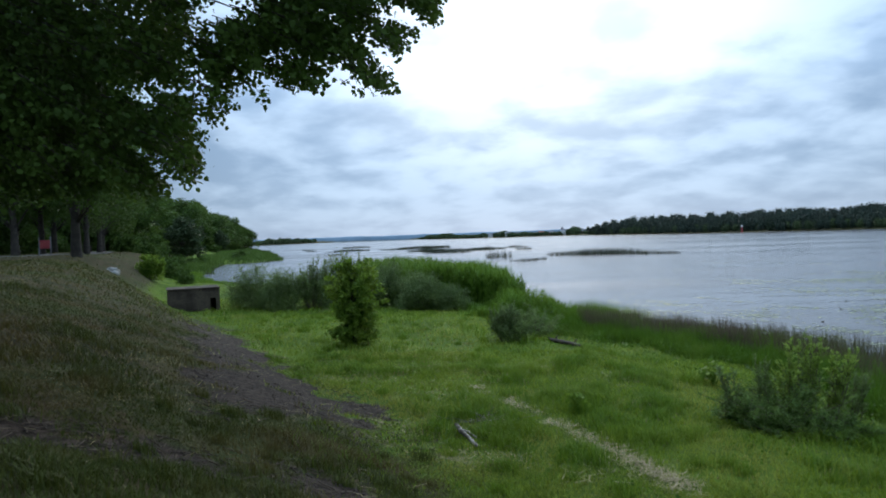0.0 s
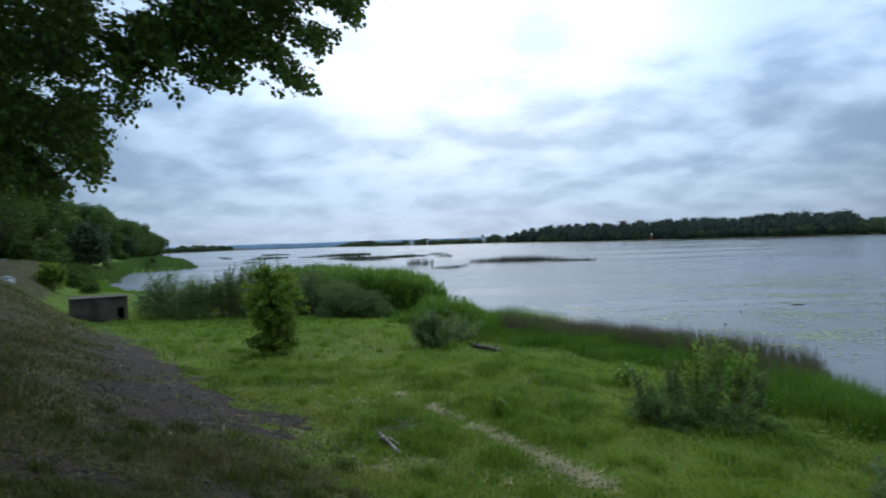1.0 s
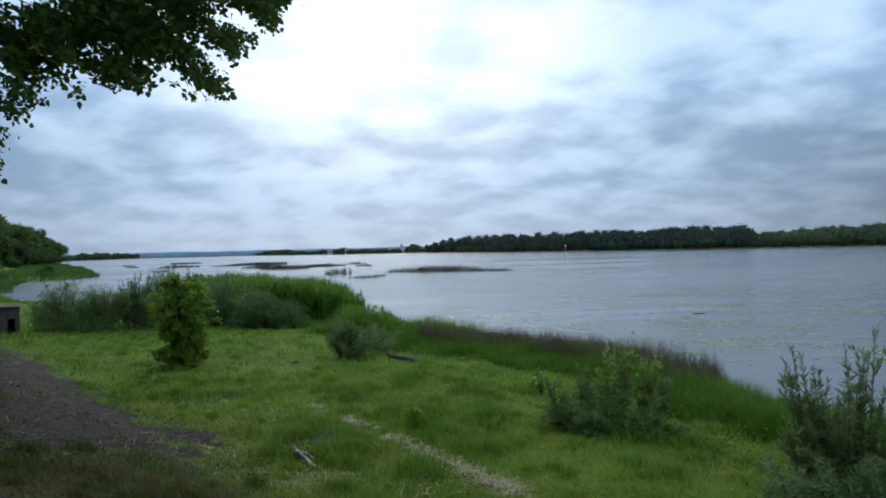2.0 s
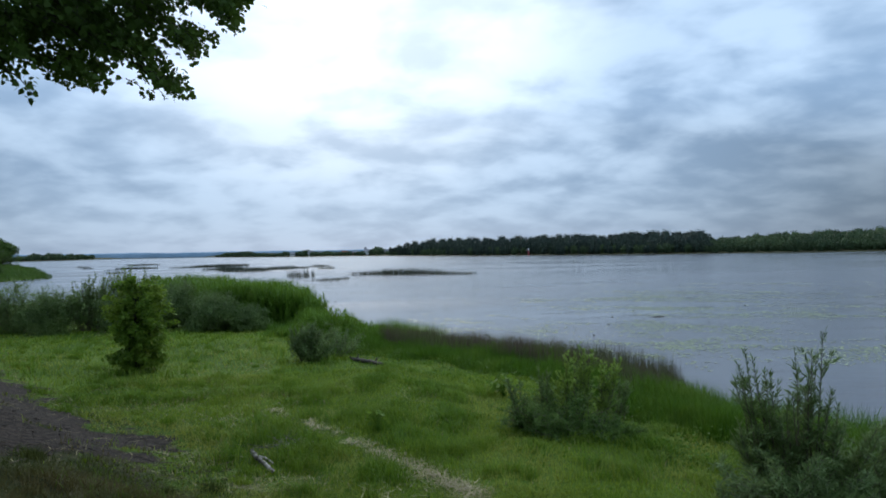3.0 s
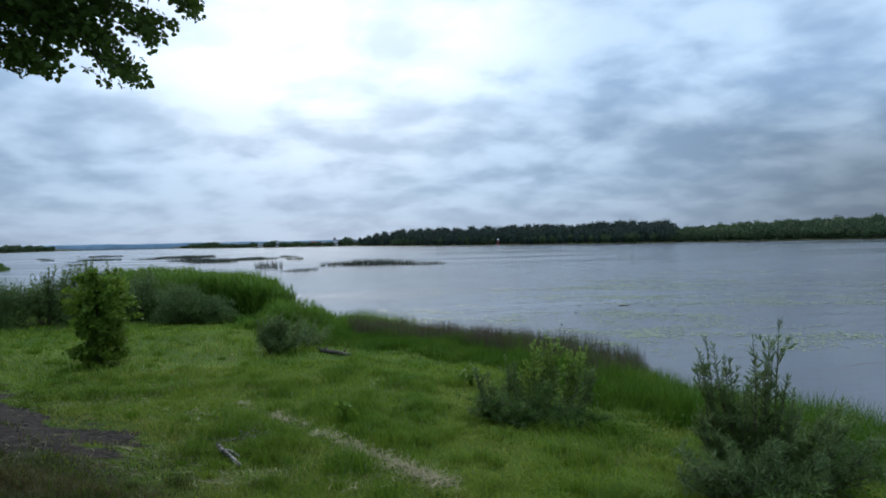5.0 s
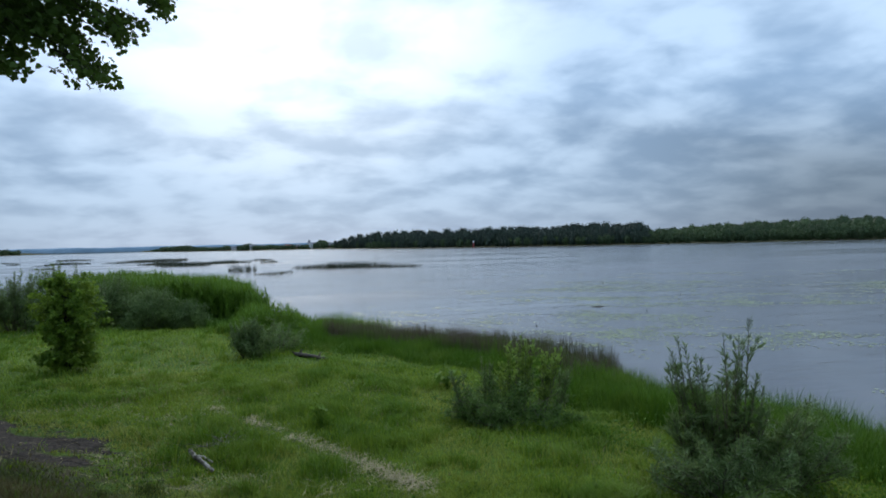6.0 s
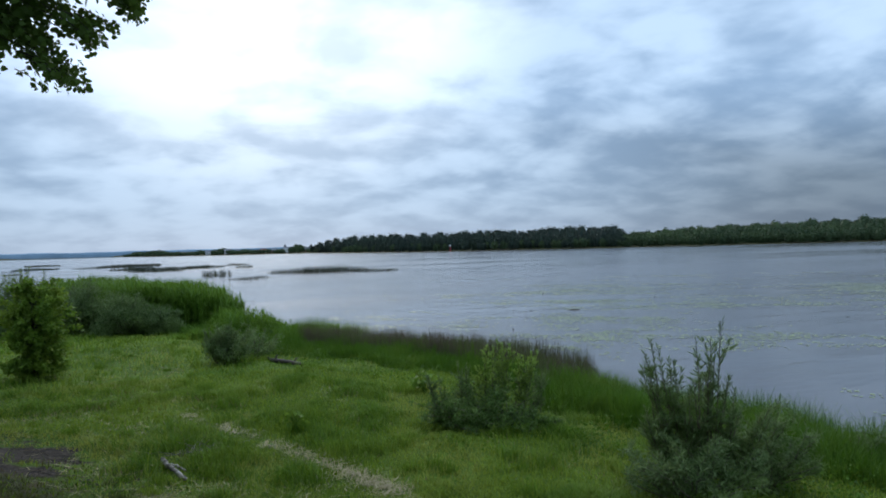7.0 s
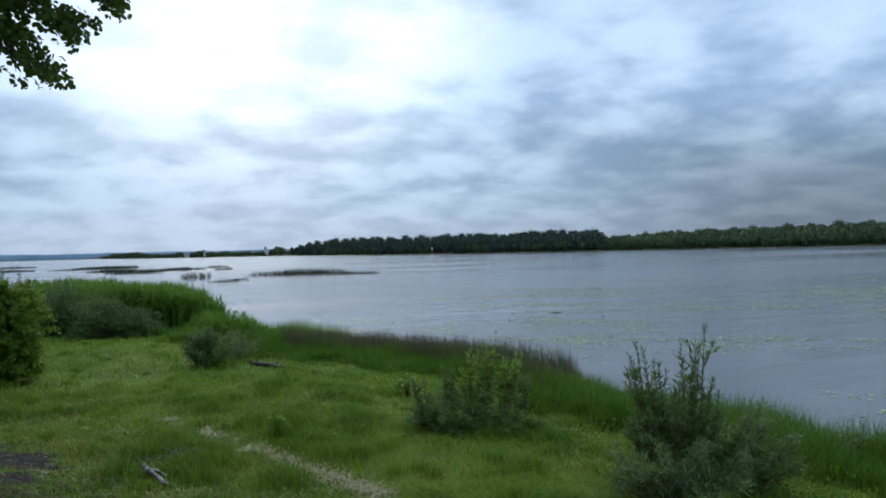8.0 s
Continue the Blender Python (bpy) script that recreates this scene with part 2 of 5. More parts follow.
def thing(name, at, label, category, group="", turn=0.0, size=1.0):
    ob = new(name)
    ob.matrix_basis = pose(*at, 0, 0, turn) @ Matrix.Scale(size, 4)
    return tagged(ob, label, category, group)


def unit(v):
    return v / np.maximum(np.linalg.norm(v, axis=-1, keepdims=True), 1e-9)


def merge(*pieces):
    """Joins (verts, faces) pairs."""
    verts, faces, start = [], [], 0
    for v, f in pieces:
        verts.append(v), faces.append(f + start)
        start += len(v)
    return np.concatenate(verts), np.concatenate(faces)


def leaf_cards(at, way, length, width, rng, cup=0.25):
    """Single leaves: a pointed, slightly folded blade each, from its stalk at `at` along `way`."""
    n = len(at)
    way = unit(way)
    side = unit(np.cross(way, unit(rng.normal(size=(n, 3)))))
    face = np.cross(side, way)
    length, width = np.broadcast_to(length, n)[:, None], np.broadcast_to(width, n)[:, None]
    mid = at + way * length * 0.45
    v = np.stack([at, mid + side * width / 2 + face * width * cup, at + way * length, mid - side * width / 2 + face * width * cup], 1).reshape(-1, 3)
    return v, np.arange(4 * n).reshape(n, 4)


def blades(at, height, width, lean, rng, bend=0.5):
    """Grass blades: tapering, bent strips; lean is the sideways reach of the tip."""
    n = len(at)
    turn = rng.uniform(0, 2 * np.pi, n)
    out = np.stack([np.cos(turn), np.sin(turn), 0 * turn], -1)
    side = np.stack([-np.sin(turn), np.cos(turn), 0 * turn], -1) * np.broadcast_to(width, n)[:, None] / 2
    h, l = np.broadcast_to(height, n)[:, None], np.broadcast_to(lean, n)[:, None]
    up = np.array([0, 0, 1.0])
    mid = at + up * h * 0.6 + out * l * (1 - bend) * 0.6
    tip = at + up * h + out * l
    v = np.stack([at - side, at + side, mid - side * 0.75, mid + side * 0.75, tip], 1).reshape(-1, 3)
    k = np.arange(n)[:, None] * 5
    f = np.concatenate([k + [0, 1, 3], k + [0, 3, 2], k + [2, 3, 4]], 1).reshape(-1, 3)
    return v, f


def tube(points, radii, sides=6):
    """A tapering limb along a row of points, as quads."""
    p, r = np.asarray(points, float), np.asarray(radii, float)
    way = unit(np.gradient(p, axis=0))
    a = unit(np.cross(way, np.where(np.abs(way[:, 2:]) > 0.9, [[1.0, 0, 0]], [[0, 0, 1.0]])))
    b = np.cross(way, a)
    turn = np.arange(sides) * 2 * np.pi / sides
    v = (p[:, None] + r[:, None, None] * (np.cos(turn)[None, :, None] * a[:, None] + np.sin(turn)[None, :, None] * b[:, None])).reshape(-1, 3)
    i, j = np.meshgrid(np.arange(len(p) - 1), np.arange(sides), indexing="ij")
    k = (j + 1) % sides
    return v, np.stack([i * sides + j, i * sides + k, (i + 1) * sides + k, (i + 1) * sides + j], -1).reshape(-1, 4)


def patchy(x, y, scale, seed=0):
    """Smooth value noise on the plan, 0 to 1."""
    x, y = np.asarray(x) / scale + 31.7 * seed, np.asarray(y) / scale - 17.3 * seed
    i, j = np.floor(x), np.floor(y)
    u, v = x - i, y - j
    u, v = u * u * (3 - 2 * u), v * v * (3 - 2 * v)

    def cell(a, b):
        s = np.sin(a * 127.1 + b * 311.7 + seed * 74.7) * 43758.5453
        return s - np.floor(s)
    return (cell(i, j) * (1 - u) + cell(i + 1, j) * u) * (1 - v) + (cell(i, j + 1) * (1 - u) + cell(i + 1, j + 1) * u) * v


# ---- the lie of the land: water level is z = 0 ----
SHORE_Y = [-3000, -60, 0, 5.5, 7, 13.8, 17, 20, 23, 27, 33, 42, 55, 63, 70, 80, 95, 110, 127, 134, 142, 165, 187, 215, 250, 288, 330, 410, 440, 480, 600, 1000, 3000]
SHORE_X = [30, 17, 12.2, 11.5, 11.0, 10.2, 9.9, 9.0, 6.8, 5.6, 3.6, -1, -13, -20.5, -25.5, -30, -35.5, -40, -44.5, -39.5, -38, -43, -49, -59, -69, -79, -97, -118, -128, -220, -700, -2000, -4000]
# the edge of the wood, set back from the low reedy spit
WOOD_Y = [80, 110, 160, 240, 330, 410, 440]
WOOD_X = [-26, -42, -62, -82, -104, -118, -128]
FOOT_Y = [-3000, -40, 0, 9.6, 18.3, 38, 60, 80, 110, 160, 240, 330, 410, 480, 3000]
FOOT_X = [200, 20, 5.0, -0.2, -5.0, -16.5, -25.5, -33, -49, -69, -89, -112, -130, -300, -5000]
FAR_AZ = [-180, -90, -40, -25, -15, -9, -3, 1, 6, 11, 13.5, 16, 20, 27, 34, 39, 50, 60, 80, 110, 180]
FAR_R = [9000, 5000, 2200, 1500, 1300, 1900, 1900, 1250, 1050, 1000, 860, 730, 610, 520, 470, 455, 455, 470, 560, 900, 9000]
MEADOW = 0.8


def inland(x, y):
    """Metres inland from the near water's edge (negative: out in the water)."""
    slope = (np.interp(y + 2, SHORE_Y, SHORE_X) - np.interp(y - 2, SHORE_Y, SHORE_X)) / 4
    return (np.interp(y, SHORE_Y, SHORE_X) + 0.9 * (patchy(x, y, 4.0, 3) - 0.5) - x) / np.sqrt(1 + slope**2)


def upbank(x, y):
    """Metres up the bank from its foot."""
    slope = (np.interp(y + 2, FOOT_Y, FOOT_X) - np.interp(y - 2, FOOT_Y, FOOT_X)) / 4
    return (np.interp(y, FOOT_Y, FOOT_X) - x) / np.sqrt(1 + slope**2)


def beyond(x, y):
    """Metres inland from the far water's edge."""
    az, r = np.degrees(np.arctan2(x, y)), np.hypot(x, y)
    return (r - np.interp(az, FAR_AZ, FAR_R)) * 0.9


def height(x, y):
    x, y = np.asarray(x, float), np.asarray(y, float)
    d, e, f = inland(x, y), upbank(x, y), beyond(x, y)
    e = e * (1 + np.clip((y - 6) / 32, 0, 1.3))       # the bank grows steeper along the shore
    z = np.interp(d, [-40, -12, -3, 0, 2, 6, 15], [-4, -2, -0.5, 0.0, 0.38, 0.68, MEADOW])
    z = z + np.where(d > 0, np.interp(e, [-1, 0, 1, 4.4, 7.5, 10, 40, 300], [0, 0.04, 0.2, 1.42, 2.38, 2.65, 2.85, 4.0]), 0)
    near = np.hypot(x, y) < 150
    z = z + np.where(near & (d > 0), (patchy(x, y, 1.3, 1) - 0.5) * 0.09 + (patchy(x, y, 4.5, 2) - 0.5) * 0.12, 0) * np.clip(d / 3, 0, 1)
    far = np.interp(f, [-60, 0, 3, 15, 120, 600], [-6, 0, 0.8, 1.5, 4.0, 9.0])
    return np.maximum(z, far)


def within(x, y, poly):
    """Which points of the plan lie inside a polygon."""
    inside = np.zeros(np.shape(x), bool)
    for (ax, ay), (bx, by) in zip(poly, poly[1:] + poly[:1]):
        inside ^= ((ay > y) != (by > y)) & (x < (bx - ax) * (y - ay) / (by - ay + 1e-12) + ax)
    return inside


def near_line(x, y, line):
    """Distance on the plan to a polyline."""
    best = np.full(np.shape(x), 1e9)
    for (ax, ay), (bx, by) in zip(line, line[1:]):
        t = np.clip(((x - ax) * (bx - ax) + (y - ay) * (by - ay)) / ((bx - ax) ** 2 + (by - ay) ** 2), 0, 1)
        best = np.minimum(best, np.hypot(x - ax - t * (bx - ax), y - ay - t * (by - ay)))
    return best


# ---- ground and water ----
DIRT = [(-12.6, 31.77), (-9.09, 25.67), (-5.04, 17.92), (-3.17, 14.77), (-1.79, 12.19), (-0.88, 10.71), (-0.23, 9.47), (-0.81, 9.76), (-1.76, 10.41), (-2.34, 9.85), (-2.57, 8.36), (-2.88, 7.9), (-3.59, 9.34), (-4.54, 11.91), (-6.44, 16.72)]
DEBRIS = [(-4.6, 5.5), (-3.74, 5.6), (-3.2, 5.8), (-2.67, 6.17), (-2.1, 6.45), (-1.62, 6.46), (-1.16, 6.40)]
TRACK = [(0.30, 14.6), (1.05, 12.55), (1.68, 11.17), (2.42, 9.54), (2.72, 8.66), (2.99, 8.06)]


# tramped or yellowed places on the meadow: (x, y, radius)
YELLOW = [(1.97, 15.75, 0.55), (0.92, 15.1, 0.5), (-0.4, 23.2, 1.2), (0.3, 9.25, 0.4), (0.85, 9.1, 0.35), (1.94, 8.5, 0.4), (-0.95, 18.4, 0.7), (-2.6, 14.6, 0.8), (-0.3, 12.9, 0.6), (3.6, 14.2, 0.6), (0.62, 11.0, 0.35), (-0.5, 10.2, 0.4), (-1.0, 10.7, 0.35)]


def soil_at(x, y):
    depth = near_line(x, y, DIRT + DIRT[:1]) * np.where(within(x, y, DIRT), 1.0, -1.0)
    inner = np.clip(0.5 + depth / 0.8 + (patchy(x, y, 0.35, 25) - 0.5) * 1.1 + (patchy(x, y, 1.0, 5) - 0.5) * 1.3, 0, 1)
    strip = np.clip(1.2 - near_line(x, y, DEBRIS) / 0.62, 0, 1) * np.clip(patchy(x, y, 0.55, 6) * 2.6, 0, 1)
    islet = np.clip(patchy(x, y, 0.6, 24) * 2.4 - 1.45, 0, 1)          # turf that holds on in the bare soil
    return np.maximum(inner * (0.66 + 0.6 * patchy(x, y, 1.1, 7)) * (1 - 0.8 * islet), strip)


def dry_at(x, y):
    track = np.clip(1.10 - near_line(x, y, TRACK) / 0.21, 0, 1) * np.interp(y, [8, 10, 13, 14.6], [0.5, 0.66, 0.55, 0.2]) * np.clip(0.35 + 0.9 * patchy(x, y, 0.35, 27), 0, 1)
    rim = np.clip(1 - near_line(x, y, DIRT) / 0.6, 0, 1) * 0.5 * np.clip(1.6 * patchy(x, y, 0.8, 38), 0.2, 1)
    spots = np.clip(patchy(x, y, 0.9, 9) * 1.5 + patchy(x, y, 3.5, 10) * 1.1 - 1.45, 0, 1) * (inland(x, y) > 5)
    worn = np.clip(1.2 - np.hypot((x - 0.0) * 0.8, y - 9.3) / 0.95, 0, 1) * np.clip(1.5 * patchy(x, y, 0.4, 39), 0, 1)
    for cx, cy, r in YELLOW:
        worn = np.maximum(worn, np.clip(1.25 - np.hypot(x - cx, y - cy) / r, 0, 1) * np.clip(1.6 * patchy(x, y, 0.3, 46) - 0.3, 0, 1) * 0.6)
    thatch = np.clip(patchy(x, y, 0.8, 47) * 1.3 + patchy(x, y, 2.6, 48) * 1.2 - 1.35, 0, 1) * (upbank(x, y) > 1.0)
    return np.maximum(np.maximum(np.maximum(track, rim), np.maximum(spots, worn) * 0.62), thatch * 0.7)


def build_ground():
    u = np.linspace(-1, 1, 400)
    axis = 6.0 * np.sinh(7.0 * u)
    x, y = np.meshgrid(axis + 1.0, axis + 11.0, indexing="ij")
    x, y = x.ravel(), y.ravel()
    n = len(u)
    i, j = np.meshgrid(np.arange(n - 1), np.arange(n - 1), indexing="ij")
    k = (i * n + j).ravel()
    me = fast_mesh("ground", np.stack([x, y, height(x, y)], -1), np.stack([k, k + n, k + n + 1, k + 1], -1), GROUND, True)
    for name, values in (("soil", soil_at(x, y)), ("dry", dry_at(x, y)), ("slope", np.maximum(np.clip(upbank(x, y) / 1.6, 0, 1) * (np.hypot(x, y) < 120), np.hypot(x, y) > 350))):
        me.attributes.new(name, "FLOAT", "POINT").data.foreach_set("value", values.astype(np.float32))
    tagged(new("ground", me), "grassy river bank with bare dark earth on its slope", "ground", kind="structure")


build_ground()
w = 3200.0
tagged(new("water", fast_mesh("water", [(-w, -w, 0), (w, -w, 0), (w, w, 0), (-w, w, 0)], [(0, 1, 2, 3)], WATER)),
       "wide calm grey-blue river with small ripples", "river", kind="structure")


def grounded(x, y, drop=0.03):
    return (x, y, float(height(x, y)) - drop)


# ---- turf ----
def scatter(n, xlo, xhi, ylo, yhi, rng):
    return rng.uniform(xlo, xhi, n), rng.uniform(ylo, yhi, n)


def build_turf():
    rng = np.random.default_rng(11)
    piles = {"meadow_grass": [], "lush_grass": [], "bank_grass": [], "dry_grass": []}
    # bands of the plan, each with its own density and blade size
    for reach0, reach1, count, size in ((2.5, 9, 140000, 0.9), (9, 18, 150000, 1.3), (18, 40, 110000, 2.2), (40, 95, 26000, 4.0)):
        r = np.sqrt(rng.uniform(reach0**2, reach1**2, count))
        a = np.radians(rng.uniform(-40, 66, count))
        x, y = r * np.sin(a), r * np.cos(a)
        d, e = inland(x, y), upbank(x, y)
        keep = (d > 0.3) & (rng.uniform(size=count) > soil_at(x, y) * 1.25)
        keep &= rng.uniform(size=count) < np.where(e > 0.5, 0.75, 1.0)
        x, y, d, e = x[keep], y[keep], d[keep], e[keep]
        n = len(x)
        lush = patchy(x, y, 0.42, 12) * 0.55 + patchy(x, y, 1.3, 13) * 0.5 + patchy(x, y, 5.0, 14) * 0.15
        tall = np.clip(lush * 2.6 - 1.35, 0.0, 1.0) * np.clip(near_line(x, y, TRACK) / 0.5, 0.1, 1)
        h = (0.035 + 0.17 * tall**1.6 + 0.05 * rng.uniform(size=n)) * (1 - 0.6 * np.clip(dry_at(x, y), 0, 1)) * np.where(np.hypot(x - 3.6, y - 19.0) < 1.1, 0.4, 1.0) * np.where(e > 0.8, 0.75, 1.0) * min(size, 1.8) ** 0.5
        p = np.stack([x, y, height(x, y) - 0.01], -1)
        dry = rng.uniform(size=n) < np.clip(dry_at(x, y) * 0.75, 0.025, 0.8)
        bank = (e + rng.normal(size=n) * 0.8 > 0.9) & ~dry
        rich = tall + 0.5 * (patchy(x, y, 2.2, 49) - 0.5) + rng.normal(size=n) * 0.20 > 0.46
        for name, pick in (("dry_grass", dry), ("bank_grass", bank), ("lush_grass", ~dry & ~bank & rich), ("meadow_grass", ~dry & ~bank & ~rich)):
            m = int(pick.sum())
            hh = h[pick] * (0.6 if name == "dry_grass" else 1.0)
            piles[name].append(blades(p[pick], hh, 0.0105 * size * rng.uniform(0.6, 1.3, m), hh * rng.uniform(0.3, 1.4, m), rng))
    looks = {"meadow_grass": (TURF, "short uneven yellow-green meadow grass"), "lush_grass": (LUSH, "longer dark green grass growing in patches"), "bank_grass": (BANKTURF, "thin yellowish grass on the bank, its colour darkened for shade"),
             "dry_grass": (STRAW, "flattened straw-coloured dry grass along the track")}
    for name, pile in piles.items():
        mat, label = looks[name]
        tagged(new(name, fast_mesh(name, *merge(*pile), mat)), label, "grass", kind="stuff")


build_turf()


def build_straw():
    """Long dead stalks that lie flat along the track and on the yellowed places."""
    rng = np.random.default_rng(53)
    line = np.array(TRACK)
    n = 1500
    t = rng.uniform(0, len(line) - 1, n)
    x = np.interp(t, range(len(line)), line[:, 0]) + rng.normal(size=n) * 0.12
    y = np.interp(t, range(len(line)), line[:, 1]) + rng.normal(size=n) * 0.12
    ok = patchy(x, y, 0.45, 57) + np.interp(y, [8, 11, 14], [0.30, 0.12, -0.2]) > 0.42
    x, y = x[ok], y[ok]
    for cx, cy, r in YELLOW:
        m = int(120 * r)
        x, y = np.append(x, cx + rng.normal(size=m) * r * 0.8), np.append(y, cy + rng.normal(size=m) * r * 0.6)
    m = 5000
    bx, by = scatter(m, -8, 0.8, 4.5, 20, rng)
    ok = rng.uniform(size=m) < dry_at(bx, by) * 1.2
    x, y = np.append(x, bx[ok]), np.append(y, by[ok])
    n = len(x)
    long = rng.uniform(0.08, 0.26, n)
    p = np.stack([x, y, height(x, y) + rng.uniform(0.01, 0.05, n)], -1)
    v, f = blades(p, rng.uniform(0.0, 0.05, n), 0.008 * rng.uniform(0.7, 1.6, n), long, rng, 0.0)
    tagged(new("straw", fast_mesh("straw", v, f, STRAW)), "pale dead grass stalks lying flat on the turf", "straw", kind="stuff")


build_straw()


# ---- bushes ----
def make_bush(name, at, tall, wide, label, category, mat, seed, stems=26, leaves=5000, leaf=(0.07, 0.018), upright=0.5, group="", deep=None, skirt=0.25, far=False, fill=0.35):
    """A many-stemmed shrub: arching stems from one root, side shoots with leaves up to their tips."""
    rng = np.random.default_rng(seed)
    top = thing(name, at, label, category, group)
    deep = deep or wide
    lines = []
    for s in range(stems):
        turn, spread = rng.uniform(0, 2 * np.pi), rng.uniform(0.1, 1) ** 0.6
        reach = np.array([np.cos(turn) * wide / 2, np.sin(turn) * deep / 2]) * spread
        high = tall * (1 - 0.62 * spread**2 * (1 - upright * 0.5)) * rng.uniform(0.72, 1.0)
        t = np.linspace(0, 1, 6)
        xy = np.outer(t ** (1.0 - 0.3 * upright) * 1.0, reach) + np.cumsum(rng.normal(size=(6, 2)) * 0.025 * wide, 0)
        line = np.column_stack([xy, high * (t - 0.12 * spread * t**3)])
        lines.append(line)
    bars = [tube(line, np.linspace(0.014, 0.004, 6) * (0.6 + 0.25 * tall), 4) for line in lines]
    wood = bars if far else []
    for bar in () if far else bars:
        part_mesh("stem", fast_mesh("stem", *bar, STEM), top)
    # side shoots
    shoots = []
    for s in range(stems * 7):
        line = lines[rng.integers(stems)]
        t = rng.uniform(skirt, 1.0) * 4.999
        i = int(t)
        base = line[i] + (line[i + 1] - line[i]) * (t - i)
        way = unit(rng.normal(size=3) * 0.7 + np.array([0, 0, 0.35 + 0.5 * upright]) + 0.6 * unit(base * [1, 1, 0]))
        tip = base + way * rng.uniform(0.12, 0.30) * (0.35 + 0.33 * tall)
        shoots.append((base, tip))
        wood.append(tube([base, (base + tip) / 2 + rng.normal(size=3) * 0.01, tip], [0.005, 0.004, 0.002], 3))
    tagged(part_mesh("twig_mass", fast_mesh("twig_mass", *merge(*wood), STEM), top), kind="stuff")
    pairs = np.array(shoots + [(l[3], l[5]) for l in lines] + [(l[2], l[4]) for l in lines])
    pick = rng.integers(len(pairs), size=leaves)
    t = rng.uniform(0.0, 1.05, leaves)[:, None]
    root = pairs[pick, 0] * (1 - t) + pairs[pick, 1] * t + rng.normal(size=(leaves, 3)) * 0.02 * tall
    along = unit(pairs[pick, 1] - pairs[pick, 0])
    # finer sprays that close the shrub's outer shell, in uneven lumps
    m = int(leaves * fill)
    ball = unit(rng.normal(size=(40, 3)) + [0, 0, 0.3])
    ball[:, 2] = np.abs(ball[:, 2])
    lump = ball * np.array([wide * 0.40, deep * 0.40, tall * 0.72]) * rng.uniform(0.55, 1.0, 40)[:, None] + [0, 0, 0.06 * tall]
    k = rng.integers(40, size=m)
    root[:m] = lump[k] + rng.normal(size=(m, 3)) * 0.085 * np.array([wide, deep, tall])
    along[:m] = unit(lump[k] + [0, 0, 0.2])
    way = along * 0.7 + unit(rng.normal(size=(leaves, 3))) * 0.9
    root[:, 2] = np.maximum(root[:, 2], 0.04)
    part_mesh("foliage", fast_mesh("foliage", *leaf_cards(root, way, leaf[0] * rng.uniform(0.6, 1.25, leaves), leaf[1] * rng.uniform(0.7, 1.2, leaves), rng), mat), top)
    return top


def make_rods(name, at, label, mat, seed, clusters, leaf=(0.085, 0.015), per=110, gather=0.45):
    """A shrub of upright willow rods in clusters (x, y, rods, height, lean x, lean y), leafy from the knee to the tip."""
    rng = np.random.default_rng(seed)
    top = thing(name, at, label, "shrub")
    roots, ways = [], []
    twigs = []
    for cx, cy, rods, tall, lx, ly in clusters:
        for k in range(rods):
            t = np.linspace(0, 1, 8)
            h = tall * rng.uniform(0.62, 1.0) if k else tall
            foot = np.array([cx, cy]) * gather + rng.normal(size=2) * 0.05
            head = np.array([cx + lx, cy + ly]) + rng.normal(size=2) * 0.10 * (0.4 + 0.3 * tall)
            xy = foot + np.outer(t**0.8, head - foot) + np.cumsum(rng.normal(size=(8, 2)) * 0.012, 0)
            line = np.column_stack([xy, h * t])
            part_mesh("stem", fast_mesh("stem", *tube(line, np.linspace(0.013, 0.003, 8) * (0.6 + 0.3 * tall), 5), STEM), top)
            spots = [(line, 0.12, per)]
            for b in range(6):
                u = rng.uniform(0.2, 0.85) * 6.999
                i = int(u)
                base = line[i] + (line[i + 1] - line[i]) * (u - i)
                tip = base + unit(np.append(rng.normal(size=2), rng.uniform(0.8, 1.8))) * rng.uniform(0.14, 0.34) * (0.4 + 0.3 * tall)
                twigs.append(tube([base, (base + tip) / 2 + rng.normal(size=3) * 0.008, tip], [0.005, 0.004, 0.002], 3))
                spots.append((np.linspace(base, tip, 8), 0.1, per // 4))
            for row, low, count in spots:
                u = (low + (1 - low) * rng.beta(1.25, 0.9, count)) * 6.999
                i = u.astype(int)
                on = row[i] + (row[i + 1] - row[i]) * (u - i)[:, None]
                turn = rng.uniform(0, 6.28, count)
                out = np.stack([np.cos(turn), np.sin(turn), 0 * turn], -1)
                roots.append(on)
                ways.append(unit(row[i + 1] - row[i]) * rng.uniform(0.5, 1.3, count)[:, None] + out * 0.55)
    tagged(part_mesh("twig_mass", fast_mesh("twig_mass", *merge(*twigs), STEM), top), kind="stuff")
    p, w = np.concatenate(roots), np.concatenate(ways)
    n = len(p)
    part_mesh("foliage", fast_mesh("foliage", *leaf_cards(p, w, leaf[0] * rng.uniform(0.6, 1.25, n), leaf[1] * rng.uniform(0.8, 1.3, n), rng), mat), top)
    return top


# ---- the overhanging linden ----
def round_leaves(at, way, size, rng):
    """Broad heart-shaped leaves, six corners each."""
    n = len(at)
    way = unit(way)
    side = unit(np.cross(way, unit(rng.normal(size=(n, 3)))))
    face = np.cross(side, way)
    s = np.broadcast_to(size, n)[:, None]
    ring = [(0.0, 0.0, 0.0), (0.18, 0.40, 0.10), (0.58, 0.40, 0.06), (1.05, 0.0, -0.08), (0.58, -0.40, 0.06), (0.18, -0.40, 0.10)]
    v = np.stack([at + way * s * a + side * s * b + face * s * c for a, b, c in ring], 1).reshape(-1, 3)
    return v, np.arange(6 * n).reshape(n, 6)


